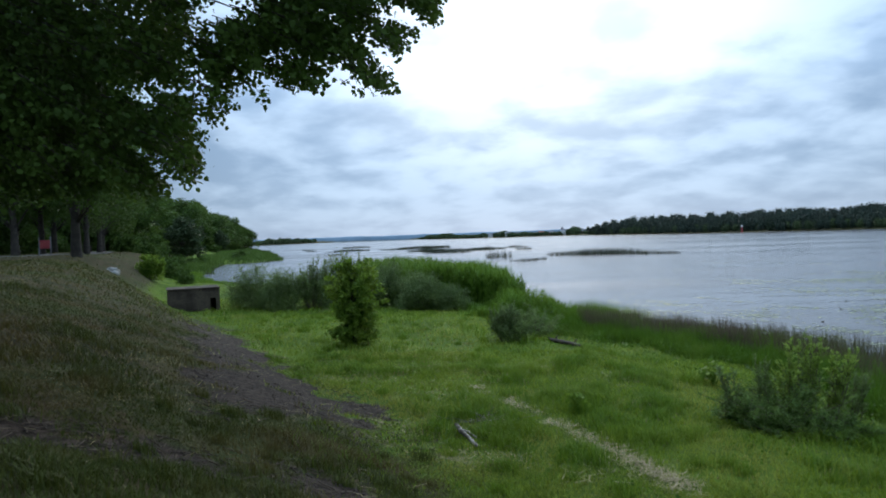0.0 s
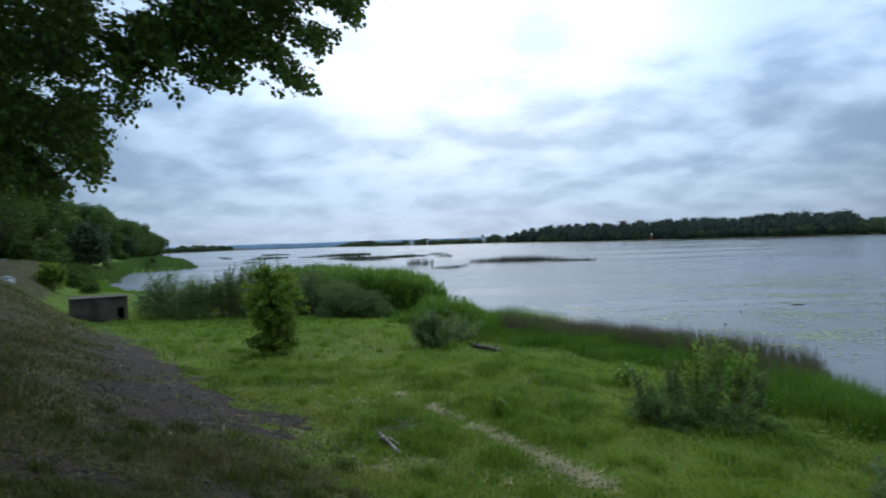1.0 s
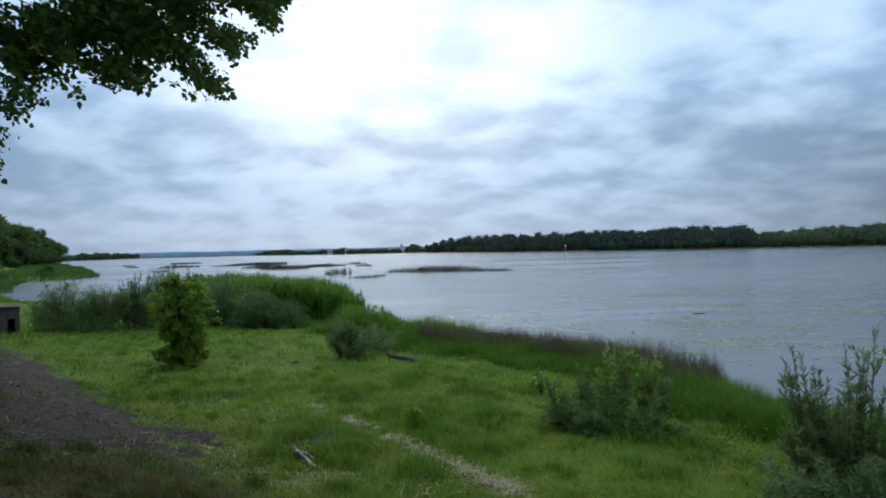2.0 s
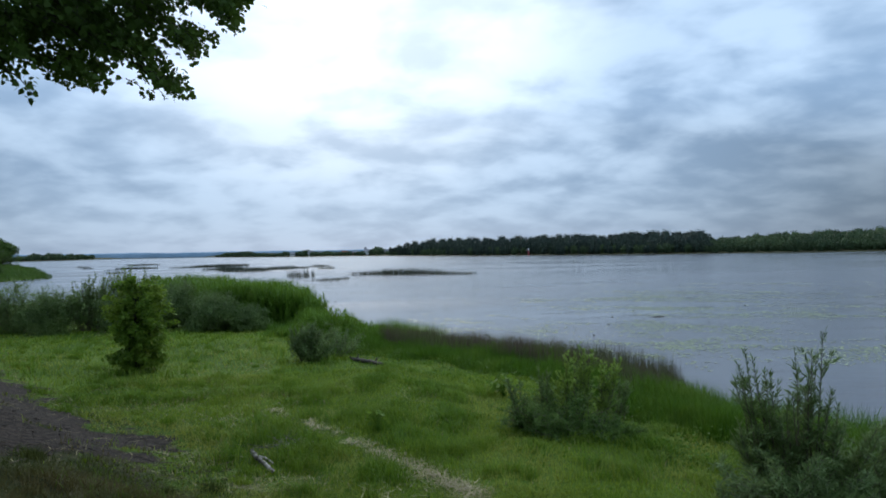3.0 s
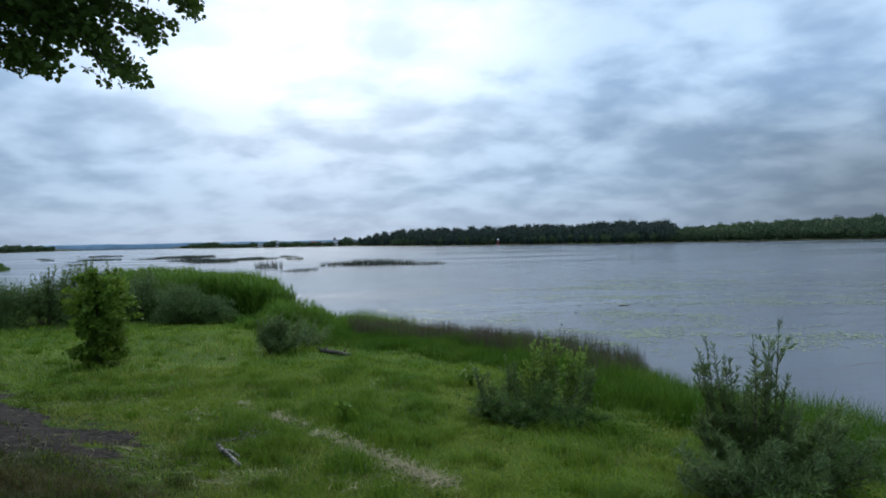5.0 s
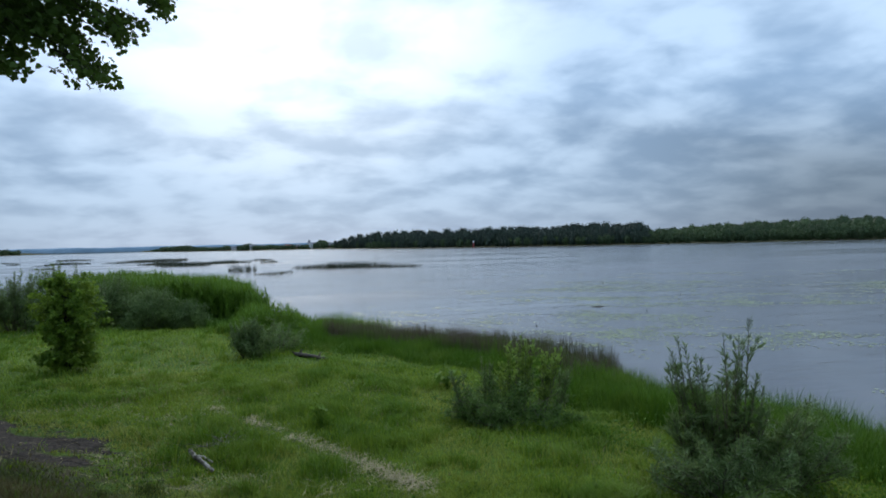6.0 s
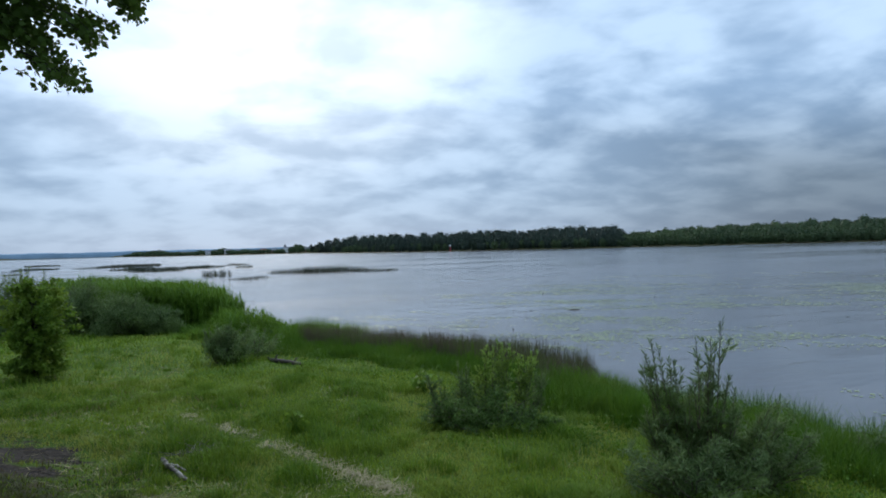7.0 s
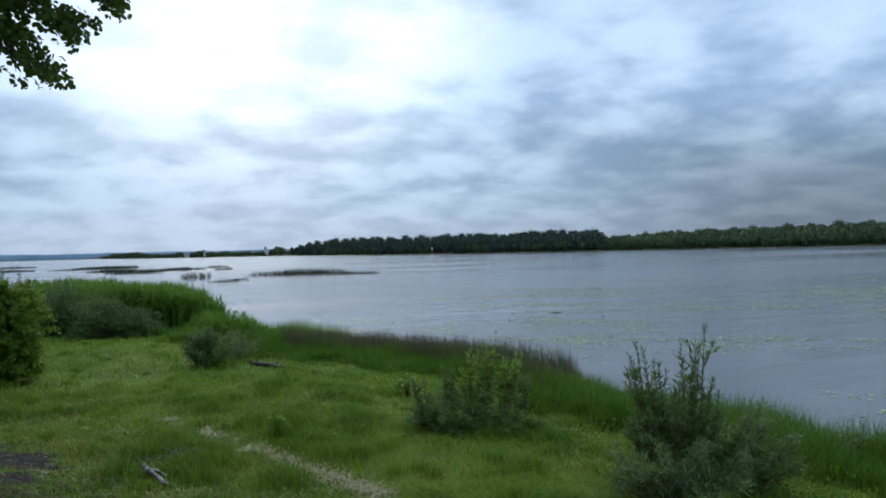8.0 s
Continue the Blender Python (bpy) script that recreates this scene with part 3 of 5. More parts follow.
# crown's lower edge fitted to the camera's view, on a plane 6.5 m ahead
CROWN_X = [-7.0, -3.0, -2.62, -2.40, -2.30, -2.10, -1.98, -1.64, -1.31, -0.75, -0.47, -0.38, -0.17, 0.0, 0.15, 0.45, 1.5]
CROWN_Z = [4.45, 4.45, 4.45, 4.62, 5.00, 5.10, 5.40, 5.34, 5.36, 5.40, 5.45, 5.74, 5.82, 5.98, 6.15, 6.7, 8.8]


def build_linden():
    rng = np.random.default_rng(5)
    top = thing("linden_tree", grounded(-7.2, 4.6, 0.05), "old linden with low branches drooping over the bank", "tree")
    root = np.array(top.location)
    trunk = np.array([(0, 0, -0.1), (0.05, 0.02, 0.4), (0.1, 0.05, 2.0), (0.2, 0.2, 4.5), (0.35, 0.5, 7.5), (0.5, 0.8, 10.5), (0.6, 1.0, 13.0)])
    part_mesh("trunk", fast_mesh("trunk", *tube(trunk, [0.52, 0.40, 0.36, 0.31, 0.22, 0.13, 0.04], 12), BARK, True), top)
    # sprays that hang over the slope, scaled with distance to fill the crown's outline in the camera's view
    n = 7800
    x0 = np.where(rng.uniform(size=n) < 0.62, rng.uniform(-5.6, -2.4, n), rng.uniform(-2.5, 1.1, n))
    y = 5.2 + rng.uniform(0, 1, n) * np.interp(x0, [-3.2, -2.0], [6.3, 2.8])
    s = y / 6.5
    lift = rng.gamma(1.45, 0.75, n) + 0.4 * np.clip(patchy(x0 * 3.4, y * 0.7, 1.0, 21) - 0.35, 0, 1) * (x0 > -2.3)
    lift = np.where((x0 < -3.0) & (rng.uniform(size=n) < 0.5), rng.uniform(0.6, 3.0, n), lift)      # higher sprays close the gaps in the view near the trunk
    lift *= np.interp(x0, [-0.8, 0.3], [1.0, 0.35])       # lowered towards the rim so that its tip shows in the view
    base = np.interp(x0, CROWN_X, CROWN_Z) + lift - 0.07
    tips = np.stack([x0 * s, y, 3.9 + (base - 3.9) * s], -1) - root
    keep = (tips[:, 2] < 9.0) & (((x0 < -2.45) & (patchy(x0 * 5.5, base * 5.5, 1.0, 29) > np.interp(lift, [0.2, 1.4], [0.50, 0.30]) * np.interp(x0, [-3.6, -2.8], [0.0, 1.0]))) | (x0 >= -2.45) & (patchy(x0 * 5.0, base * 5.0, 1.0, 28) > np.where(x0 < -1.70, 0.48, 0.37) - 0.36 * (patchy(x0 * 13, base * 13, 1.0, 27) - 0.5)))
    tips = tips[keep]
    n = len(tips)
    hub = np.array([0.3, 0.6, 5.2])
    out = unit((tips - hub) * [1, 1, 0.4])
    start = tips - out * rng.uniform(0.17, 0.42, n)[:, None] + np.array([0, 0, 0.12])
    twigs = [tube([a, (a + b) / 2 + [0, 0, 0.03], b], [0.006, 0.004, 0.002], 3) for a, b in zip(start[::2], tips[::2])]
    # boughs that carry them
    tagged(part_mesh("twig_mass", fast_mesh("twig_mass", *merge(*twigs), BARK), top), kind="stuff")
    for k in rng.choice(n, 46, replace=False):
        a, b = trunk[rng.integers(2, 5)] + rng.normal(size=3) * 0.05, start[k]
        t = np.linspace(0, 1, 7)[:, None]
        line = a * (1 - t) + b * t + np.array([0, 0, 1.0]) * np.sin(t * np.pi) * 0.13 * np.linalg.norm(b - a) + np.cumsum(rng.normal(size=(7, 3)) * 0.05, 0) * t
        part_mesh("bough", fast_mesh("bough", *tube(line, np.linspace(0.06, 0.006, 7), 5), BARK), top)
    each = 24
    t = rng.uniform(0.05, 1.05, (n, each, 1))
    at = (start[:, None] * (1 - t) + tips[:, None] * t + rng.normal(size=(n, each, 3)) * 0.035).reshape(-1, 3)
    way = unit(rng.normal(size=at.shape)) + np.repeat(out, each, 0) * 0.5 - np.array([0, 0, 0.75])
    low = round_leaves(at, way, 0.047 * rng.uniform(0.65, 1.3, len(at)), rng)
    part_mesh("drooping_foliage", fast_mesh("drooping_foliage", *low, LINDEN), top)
    # the crown above, out of sight from below, thickened to shade the bank
    m = 62000
    p = unit(rng.normal(size=(m, 3))) * rng.uniform(0.45, 1.0, m)[:, None] ** 0.5 * [6.2, 6.6, 5.2] * (0.8 + 0.3 * patchy(rng.uniform(0, 40, m), rng.uniform(0, 40, m), 5, 2))[:, None]
    p = p + np.array([1.2, 2.2, 9.2])
    p = p[p[:, 2] > 5.6 + 0.35 * (p[:, 0] + 1)]
    part_mesh("upper_foliage", fast_mesh("upper_foliage", *round_leaves(p, rng.normal(size=p.shape) - [0, 0, 0.4], 0.20 * rng.uniform(0.7, 1.3, len(p)), rng), LINDEN), top)


build_linden()


# ---- trees of the park and the wooded shore ----
def make_tree(name, at, tall, wide, label, category, mat, seed, clear=0.14, leaf=0.3, count=9000, group="", lumps=34):
    """A broadleaf tree: tapering trunk, forking limbs, a crown of many leaf lumps with gaps."""
    rng = np.random.default_rng(seed)
    top = thing(name, at, label, category, group)
    t = np.linspace(0, 1, 7)[:, None]
    line = np.hstack([np.cumsum(rng.normal(size=(7, 2)) * 0.018 * tall, 0) * t, t * tall * 0.82])
    line[0, :2] = 0
    r = 0.017 * tall
    wood = [tube(line, r * np.array([1.35, 1.0, 0.85, 0.65, 0.45, 0.28, 0.1]), 9)]
    centres = []
    for k in range(lumps):
        h = clear + (1 - clear) * rng.uniform(0.08, 1.0) ** 0.85
        girth = np.sin(np.clip((h - clear) / (1 - clear), 0.02, 1) ** 0.75 * np.pi * 0.97) ** 0.6
        turn = rng.uniform(0, 2 * np.pi)
        c = np.array([np.cos(turn), np.sin(turn), 0]) * wide * 0.42 * girth * rng.uniform(0.35, 1.0) + [0, 0, h * tall * 0.95]
        centres.append(c)
        i = min(5, max(1, int(h * 5.2)))
        a = line[i]
        mid = (a + c) / 2 + [0, 0, 0.03 * tall]
        wood.append(tube([a, mid, c], [r * 0.34, r * 0.2, r * 0.06], 5))
    part_mesh("trunk", fast_mesh("trunk", *merge(*wood), BARK, True), top)
    centres = np.array(centres)
    pick = rng.integers(lumps, size=count)
    size = (wide * rng.uniform(0.12, 0.23, lumps))[pick]
    ball = unit(rng.normal(size=(count, 3))) * rng.uniform(0.35, 1.0, count)[:, None] ** 0.6 * [1, 1, 0.72]
    p = centres[pick] + ball * size[:, None] + rng.normal(size=(count, 3)) * 0.015 * wide
    p[:, 2] = np.maximum(p[:, 2], clear * tall * 0.6)
    way = ball + unit(rng.normal(size=(count, 3))) * 0.9 - [0, 0, 0.25]
    part_mesh("crown", fast_mesh("crown", *leaf_cards(p, way, leaf * rng.uniform(0.6, 1.4, count), leaf * 0.75 * rng.uniform(0.6, 1.3, count), rng), mat), top)
    return top


def placed(ob, x, y, size, turn):
    return copy_thing(ob, pose(*grounded(x, y, 0.06), 0, 0, turn) @ Matrix.Scale(size, 4))


PARKLABEL = "tall dark green broadleaf tree on the bank top"
park = make_tree("park_tree", grounded(-23.0, 41.0, 0.08), 15.0, 11.0, PARKLABEL, "tree", PARK, 31, 0.13, 0.21, 17000, "park trees", 44)
rng = np.random.default_rng(77)
# those behind and far left are unseen, added to shade bank and trunks
for x, y, size in ((-16.0, 13.5, 0.9), (-19.5, 24.0, 0.85), (-12.5, -4.0, 1.0), (-7.0, -11.5, 1.0), (-31.0, 44.0, 0.95), (-38.0, 58.0, 1.05), (-36.0, 66.0, 1.0), (-44.0, 62.0, 1.15), (-41.0, 78.0, 1.0), (-50.0, 84.0, 1.2), (-58.0, 78.0, 1.2), (-50.0, 96.0, 1.1), (-62.0, 104.0, 1.25), (-75.0, 110.0, 1.3), (-40.5, 66.0, 1.1), (-47.0, 72.0, 1.2), (-53.0, 70.0, 1.2), (-27.0, 31.0, 0.95), (-35.0, 35.0, 1.0), (-31.0, 22.0, 1.0), (-24.0, 8.0, 1.0), (-21.0, -6.0, 1.0)):
    placed(park, x, y, size * rng.uniform(0.92, 1.06), rng.uniform(0, 360))
WOODLABEL = "leafy green tree in the wood along the shore"
wood_a = make_tree("shore_tree", grounded(-52.0, 112.0, 0.1), 13.0, 11.0, WOODLABEL, "tree", PARK, 41, 0.06, 0.52, 5600, "shore wood")
wood_b = make_tree("shore_tree", grounded(-66.0, 142.0, 0.1), 15.0, 10.0, WOODLABEL, "tree", PARK, 42, 0.06, 0.52, 5600, "shore wood")
wood_c = make_tree("shore_tree", grounded(-48.5, 122.0, 0.1), 8.5, 8.0, "lighter green rounded tree at the water's edge", "tree", FARLEAF, 43, 0.05, 0.46, 5000, "shore wood")
for k in range(72):
    y = 104 + 328 * (k / 71) ** 1.1
    back = rng.uniform(4, 34) * (1 if y < 250 else 0.55) + (12 if k % 3 == 0 and y < 330 else 0)
    x = float(np.interp(y, WOOD_Y, WOOD_X)) - back
    size = (0.75 + 0.012 * back) * rng.uniform(0.85, 1.15) * np.interp(y, [110, 180, 330, 400, 432], [0.9, 1.2, 1.4, 1.3, 1.0])
    placed((wood_a, wood_b, wood_a, wood_b, wood_c)[k % 5], x, y, size, rng.uniform(0, 360))

# ---- shrubs and the young tree on the meadow ----
WILLOWLABEL = "dense grey-green willow shrub at the meadow's edge"
for x, y, seed, tall in ((-6.3, 31.4, 161, 2.5), (-4.7, 31.0, 162, 2.9)):
    make_rods("willow_shrub", grounded(x, y), "upright grey-green willow rods in the shrub row", WILLOW, seed, [(-0.5, 0.0, 8, tall * 0.88, -0.2, 0.0), (0.0, 0.0, 9, tall, 0.0, 0.0), (0.55, 0.0, 8, tall * 0.92, 0.2, 0.0)], (0.13, 0.026), 50)
for k, (x, y, tall, wide) in enumerate(((-9.2, 32.0, 2.4, 3.2), (-7.6, 31.2, 2.25, 3.0), (-6.0, 31.9, 2.65, 3.0), (-4.5, 31.0, 2.95, 2.8), (-2.7, 31.6, 2.6, 2.8), (-1.1, 30.6, 2.2, 2.8), (0.4, 30.5, 1.5, 2.0))):
    make_bush("willow_shrub", grounded(x, y), tall, wide, WILLOWLABEL, "shrub", WILLOW, 100 + k, 30, 15000, (0.11, 0.030), 0.35, "willow row", 2.4, 0.06, fill=0.6)
make_bush("willow_shrub", grounded(2.0, 19.9), 1.25, 1.65, "small rounded grey willow bush beside the log", "shrub", WILLOW, 120, 34, 8000, (0.085, 0.026), 0.45, skirt=0.1, fill=0.12)
make_rods("willow_shrub", grounded(2.0, 19.9), "short grey willow rods rising from a rounded bush", WILLOW, 123, [(-0.45, 0.0, 6, 1.1, -0.2, 0.0), (0.0, 0.0, 7, 1.25, 0.0, 0.0), (0.5, 0.0, 6, 1.1, 0.2, 0.0)], (0.085, 0.022), 60)
make_bush("willow_shrub", grounded(3.1, 21.6), 1.3, 2.0, "low spreading willow bush in tall sedge", "shrub", WILLOW, 121, 26, 3600, (0.08, 0.024), 0.4, skirt=0.1, fill=0.12)
make_bush("willow_shrub", grounded(4.3, 27.2), 1.25, 0.9, "thin willow shoot standing in the reeds", "shrub", WILLOW, 122, 9, 900, (0.09, 0.028), 0.8)
make_bush("willow_shrub", grounded(5.55, 10.8), 1.05, 2.5, "loose grey-leaved willow bush with dark shade at its foot", "shrub", HEDGE, 130, 38, 9000, (0.065, 0.018), 0.45, skirt=0.08, fill=0.2)
make_rods("willow_shrub", grounded(5.5, 10.9), "thin grey-green willow rods rising out of a low bush", WILLOW, 132, [(-0.7, 0.1, 6, 1.05, -0.1, 0.0), (-0.2, 0.1, 6, 1.2, 0.0, 0.0), (0.4, 0.0, 6, 1.2, 0.1, 0.1), (0.9, -0.1, 6, 1.1, 0.1, 0.0), (1.3, -0.1, 6, 0.9, 0.1, 0.0)], (0.08, 0.017), 60, 0.9)
for x, y, tall, wide, seed in ((5.0, 10.9, 0.5, 1.0, 133), (5.3, 10.35, 0.5, 1.2, 134), (6.1, 10.1, 0.55, 1.3, 135)):
    make_bush("willow_shrub", grounded(x, y), tall, wide, "low green willow regrowth at the foot of the bush", "shrub", HEDGE, seed, 22, 3000, (0.07, 0.022), 0.4, skirt=0.05, fill=0.12)
make_rods("pale_shrub", grounded(5.8, 10.75), "upright shrub with fresh pale green shoots", PALE, 131, [(-0.1, 0.0, 7, 1.5, -0.05, 0.0), (0.25, 0.1, 7, 1.6, 0.05, 0.0), (0.6, -0.1, 6, 1.35, 0.1, 0.0)], (0.075, 0.026), 80, 0.8)
make_rods("willow_shrub", grounded(6.75, 6.75), "tall willow with upright wispy grey-green shoots", WILLOW, 140,
          [(-0.20, 0.16, 9, 2.0, -0.05, 0.04), (0.14, -0.11, 10, 2.05, 0.03, -0.02), (0.16, -0.13, 1, 2.26, 0.08, -0.06), (-0.36, 0.28, 5, 1.8, -0.10, 0.08), (0.36, -0.30, 5, 1.5, 0.10, -0.08), (0.60, -0.48, 6, 1.2, 0.16, -0.12), (-0.05, -0.05, 6, 1.4, 0.0, 0.0), (-0.4, 0.1, 5, 1.1, -0.2, 0.1)], (0.11, 0.0145), 78)
make_bush("willow_shrub", grounded(6.25, 6.25), 0.95, 1.9, "broad leafy willow skirt with dark gaps", "shrub", WILLOW, 141, 34, 6000, (0.105, 0.018), 0.35, skirt=0.1, fill=0.06)
make_bush("willow_shrub", grounded(7.45, 6.3), 1.15, 1.7, "leaning willow bush in tall sedge", "shrub", WILLOW, 142, 26, 5600, (0.10, 0.017), 0.5, skirt=0.1, fill=0.08)
make_bush("willow_shrub", grounded(9.9, 7.9), 0.95, 0.7, "small dark willow shoot near the water", "shrub", WILLOW, 143, 9, 900, (0.07, 0.02), 0.8)
make_bush("willow_shrub", grounded(10.2, 6.6), 0.75, 0.6, "small dark willow shoot near the water", "shrub", WILLOW, 144, 8, 700, (0.07, 0.02), 0.8)
make_bush("alder_shrub", grounded(-22.6, 50.5), 2.5, 2.0, "green upright shrub at the foot of the bank", "shrub", ASH, 150, 22, 5000, (0.16, 0.10), 0.8)
make_bush("alder_shrub", grounded(-22.0, 55.5), 1.15, 1.7, "low rounded green shrub by the concrete block", "shrub", PARK, 151, 20, 3000, (0.12, 0.07), 0.3)
under = make_bush("undergrowth_bush", grounded(-40.0, 92.0), 3.0, 4.6, "dark green undergrowth bush below the trees", "shrub", PARK, 152, 26, 5200, (0.26, 0.17), 0.3, "undergrowth", skirt=0.05, far=True)
for k in range(26):
    y = 84 + 330 * (k / 25) ** 1.3
    placed(under, float(np.interp(y, WOOD_Y, WOOD_X)) - rng.uniform(5, 13), y, rng.uniform(0.7, 1.3) * (1 + y / 500), rng.uniform(0, 360))
for k in range(16):
    y = 66 + 6.0 * k
    placed(under, float(np.interp(y, SHORE_Y, SHORE_X)) - rng.uniform(3.5, 8), y, rng.uniform(0.35, 0.8), rng.uniform(0, 360))
for k in range(24):
    y = 60 + 2.6 * k
    placed(under, -36 - 0.62 * k - rng.uniform(8, 26), y, rng.uniform(1.0, 1.8), rng.uniform(0, 360))


def build_young_tree():
    """A young broadleaf tree, leafy almost to the ground, a little wider below the middle."""
    rng = np.random.default_rng(61)
    top = thing("young_tree", grounded(-2.75, 19.7), "young leafy green tree standing alone on the meadow", "tree")
    tall = 2.72
    wood, tips, bases = [], [], []
    for s in range(7):
        turn, r = rng.uniform(0, 6.28), rng.uniform(0.02, 0.30)
        t = np.linspace(0, 1, 6)[:, None]
        line = np.hstack([np.cos(turn) * r * t + np.cumsum(rng.normal(size=(6, 1)) * 0.02, 0), np.sin(turn) * r * t + np.cumsum(rng.normal(size=(6, 1)) * 0.02, 0), t * tall * (0.97 - 1.1 * r * rng.uniform(0.4, 1))])
        wood.append(tube(line, np.linspace(0.028, 0.006, 6), 6))
        for k in range(30):
            h = rng.uniform(0.05, 1.0)
            i = min(int(h * 5), 4)
            a = line[i] + (line[i + 1] - line[i]) * (h * 5 - i)
            girth = np.interp(a[2] / tall, [0, 0.12, 0.3, 0.5, 0.72, 0.88, 1.0], [0.42, 0.66, 0.84, 0.86, 0.80, 0.60, 0.30]) * rng.uniform(0.5, 1.12)
            way = rng.uniform(0, 6.28)
            b = np.array([np.cos(way) * girth + 0.05, np.sin(way) * girth, a[2] + rng.uniform(-0.20, 0.18)])
            b[2] = min(b[2], tall + 0.02)
            wood.append(tube([a, (a + b) / 2 + [0, 0, 0.05], b], [0.007, 0.005, 0.002], 3))
            bases.append(a), tips.append(b)
    part_mesh("trunk", fast_mesh("trunk", *merge(*wood), BARK), top, "thin forked grey-brown stems")
    bases, tips = np.array(bases), np.array(tips)
    n = 11500
    pick = rng.integers(len(tips), size=n)
    t = rng.beta(2.2, 1.0, n)[:, None] * 1.05
    p = bases[pick] * (1 - t) + tips[pick] * t + rng.normal(size=(n, 3)) * 0.045
    p[:, 2] = np.maximum(p[:, 2], 0.08)
    way = unit(tips[pick] - bases[pick]) * 0.6 + unit(rng.normal(size=(n, 3))) - [0, 0, 0.5]
    part_mesh("crown", fast_mesh("crown", *round_leaves(p, way, 0.074 * rng.uniform(0.6, 1.35, n), rng), ASH), top)


build_young_tree()


# ---- reeds, rushes and sedge ----
def stand(name, label, category, mat, count, box, keep, tall, width, lean, seed, tuft=0.0, leafy=0, zlow=None):
    """A stand of stalks over part of the plan; tall is a function of the place."""
    rng = np.random.default_rng(seed)
    x, y = scatter(count, *box, rng)
    ok = keep(x, y)
    x, y = x[ok], y[ok]
    if tuft:
        x, y = x + rng.normal(size=len(x)) * tuft, y + rng.normal(size=len(y)) * tuft
    z = height(x, y) - 0.03
    z = np.maximum(z, -0.6) if zlow is None else np.maximum(z, zlow)
    h = tall(x, y) * rng.uniform(0.62, 1.08, len(x)) + np.maximum(-z, 0)
    p = np.stack([x, y, z], -1)
    pile = [blades(p, h, width * rng.uniform(0.7, 1.3, len(x)), lean * h * rng.uniform(0.2, 1, len(x)), rng)]
    for k in range(leafy):
        q = p + np.stack([0 * h, 0 * h, h * rng.uniform(0.3, 0.85, len(h))], -1)
        pile.append(blades(q, h * rng.uniform(0.10, 0.20, len(h)), width * 1.5, h * rng.uniform(0.08, 0.2, len(h)), rng))
    return tagged(new(name, fast_mesh(name, *merge(*pile), mat)), label, category, kind="stuff")


REEDBED = [(-4.5, 33.0), (-0.5, 31.2), (2.0, 30.6), (3.5, 31.8), (3.7, 34.5), (2.0, 40.0), (-5.0, 41.0)]
stand("reed_bed", "tall bright green common reeds at the water's edge", "reeds", REED, 16000, (-5, 4, 30, 41), lambda x, y: within(x + 1.3 * (patchy(x, y, 1.2, 63) - 0.5), y + 1.3 * (patchy(x, y, 1.1, 64) - 0.5), REEDBED),
      lambda x, y: np.interp(x, [-4, -1, 2.4, 3.7], [2.15, 2.35, 2.4, 2.15]) * np.clip(0.82 + near_line(x, y, REEDBED + REEDBED[:1]) / 2.0, 0.82, 1) + 0.5 * (patchy(x, y, 1.5, 4) - 0.5), 0.03, 0.2, 201, leafy=5)
POINT = [(1.5, 26.2), (3.2, 23.2), (6.6, 24.6), (6.2, 27.5), (4.2, 30.5), (1.2, 29.8)]
stand("sedge_point", "rank green sedge and reed on a low point", "sedge", REED, 15000, (0.5, 7, 23, 31), lambda x, y: within(x + 1.6 * (patchy(x, y, 1.2, 61) - 0.5), y + 1.6 * (patchy(x, y, 1.1, 62) - 0.5), POINT),
      lambda x, y: (0.72 + 0.72 * patchy(x, y, 1.1, 8)) * np.clip(near_line(x, y, POINT + POINT[:1]) / 1.2, 0.42, 1), 0.022, 0.25, 202, leafy=2)
stand("dark_rush_fringe", "dark green rushes in the shallows", "rushes", REED, 3600, (5.4, 8.2, 25, 29), lambda x, y: (inland(x, y) > -1.6) & (inland(x, y) < 0.5),
      lambda x, y: 0.85 + 0.3 * patchy(x, y, 0.8, 51), 0.016, 0.12, 203)
stand("rush_belt", "brownish rushes along the water's edge", "rushes", RUSH, 40000, (5, 12, 13.2, 25), lambda x, y: (inland(x, y) > -1.3 * np.clip((y - 13.2) / 2, 0.2, 1)) & (inland(x, y) < 1.5) & (patchy(x, y, 0.9, 15) > 0.12),
      lambda x, y: np.interp(y, [13, 14.5, 17, 25], [0.7, 0.95, 1.1, 1.0]) * (0.8 + 0.3 * patchy(x, y, 0.7, 16)), 0.012, 0.16, 204)
stand("green_rushes", "green rushes growing among the brown ones", "rushes", REED, 17000, (5, 12, 13.2, 25), lambda x, y: (inland(x, y) > -0.9 * np.clip((y - 13.2) / 2, 0.2, 1)) & (inland(x, y) < 1.6) & (patchy(x, y, 0.8, 44) > 0.35),
      lambda x, y: np.interp(y, [13, 14.5, 17, 25], [0.6, 0.85, 1.0, 0.95]) * (0.7 + 0.35 * patchy(x, y, 0.7, 45)), 0.011, 0.22, 208)
stand("sedge_margin", "bright green tall sedge between meadow and water", "sedge", SEDGE, 230000, (3, 13.5, -3, 25), lambda x, y: (inland(x, y) > -0.5) & (inland(x, y) < 3.7 - 1.6 * patchy(x, y, 1.6, 17)) & (patchy(x, y, 0.5, 33) > 0.14),
      lambda x, y: np.interp(inland(x, y), [-0.5, 0.4, 2.0, 3.6], [0.5, 0.75, 0.62, 0.2]) * (0.45 + 0.75 * patchy(x, y, 0.8, 18) + 0.3 * patchy(x, y, 2.6, 34)), 0.011, 0.7, 205)
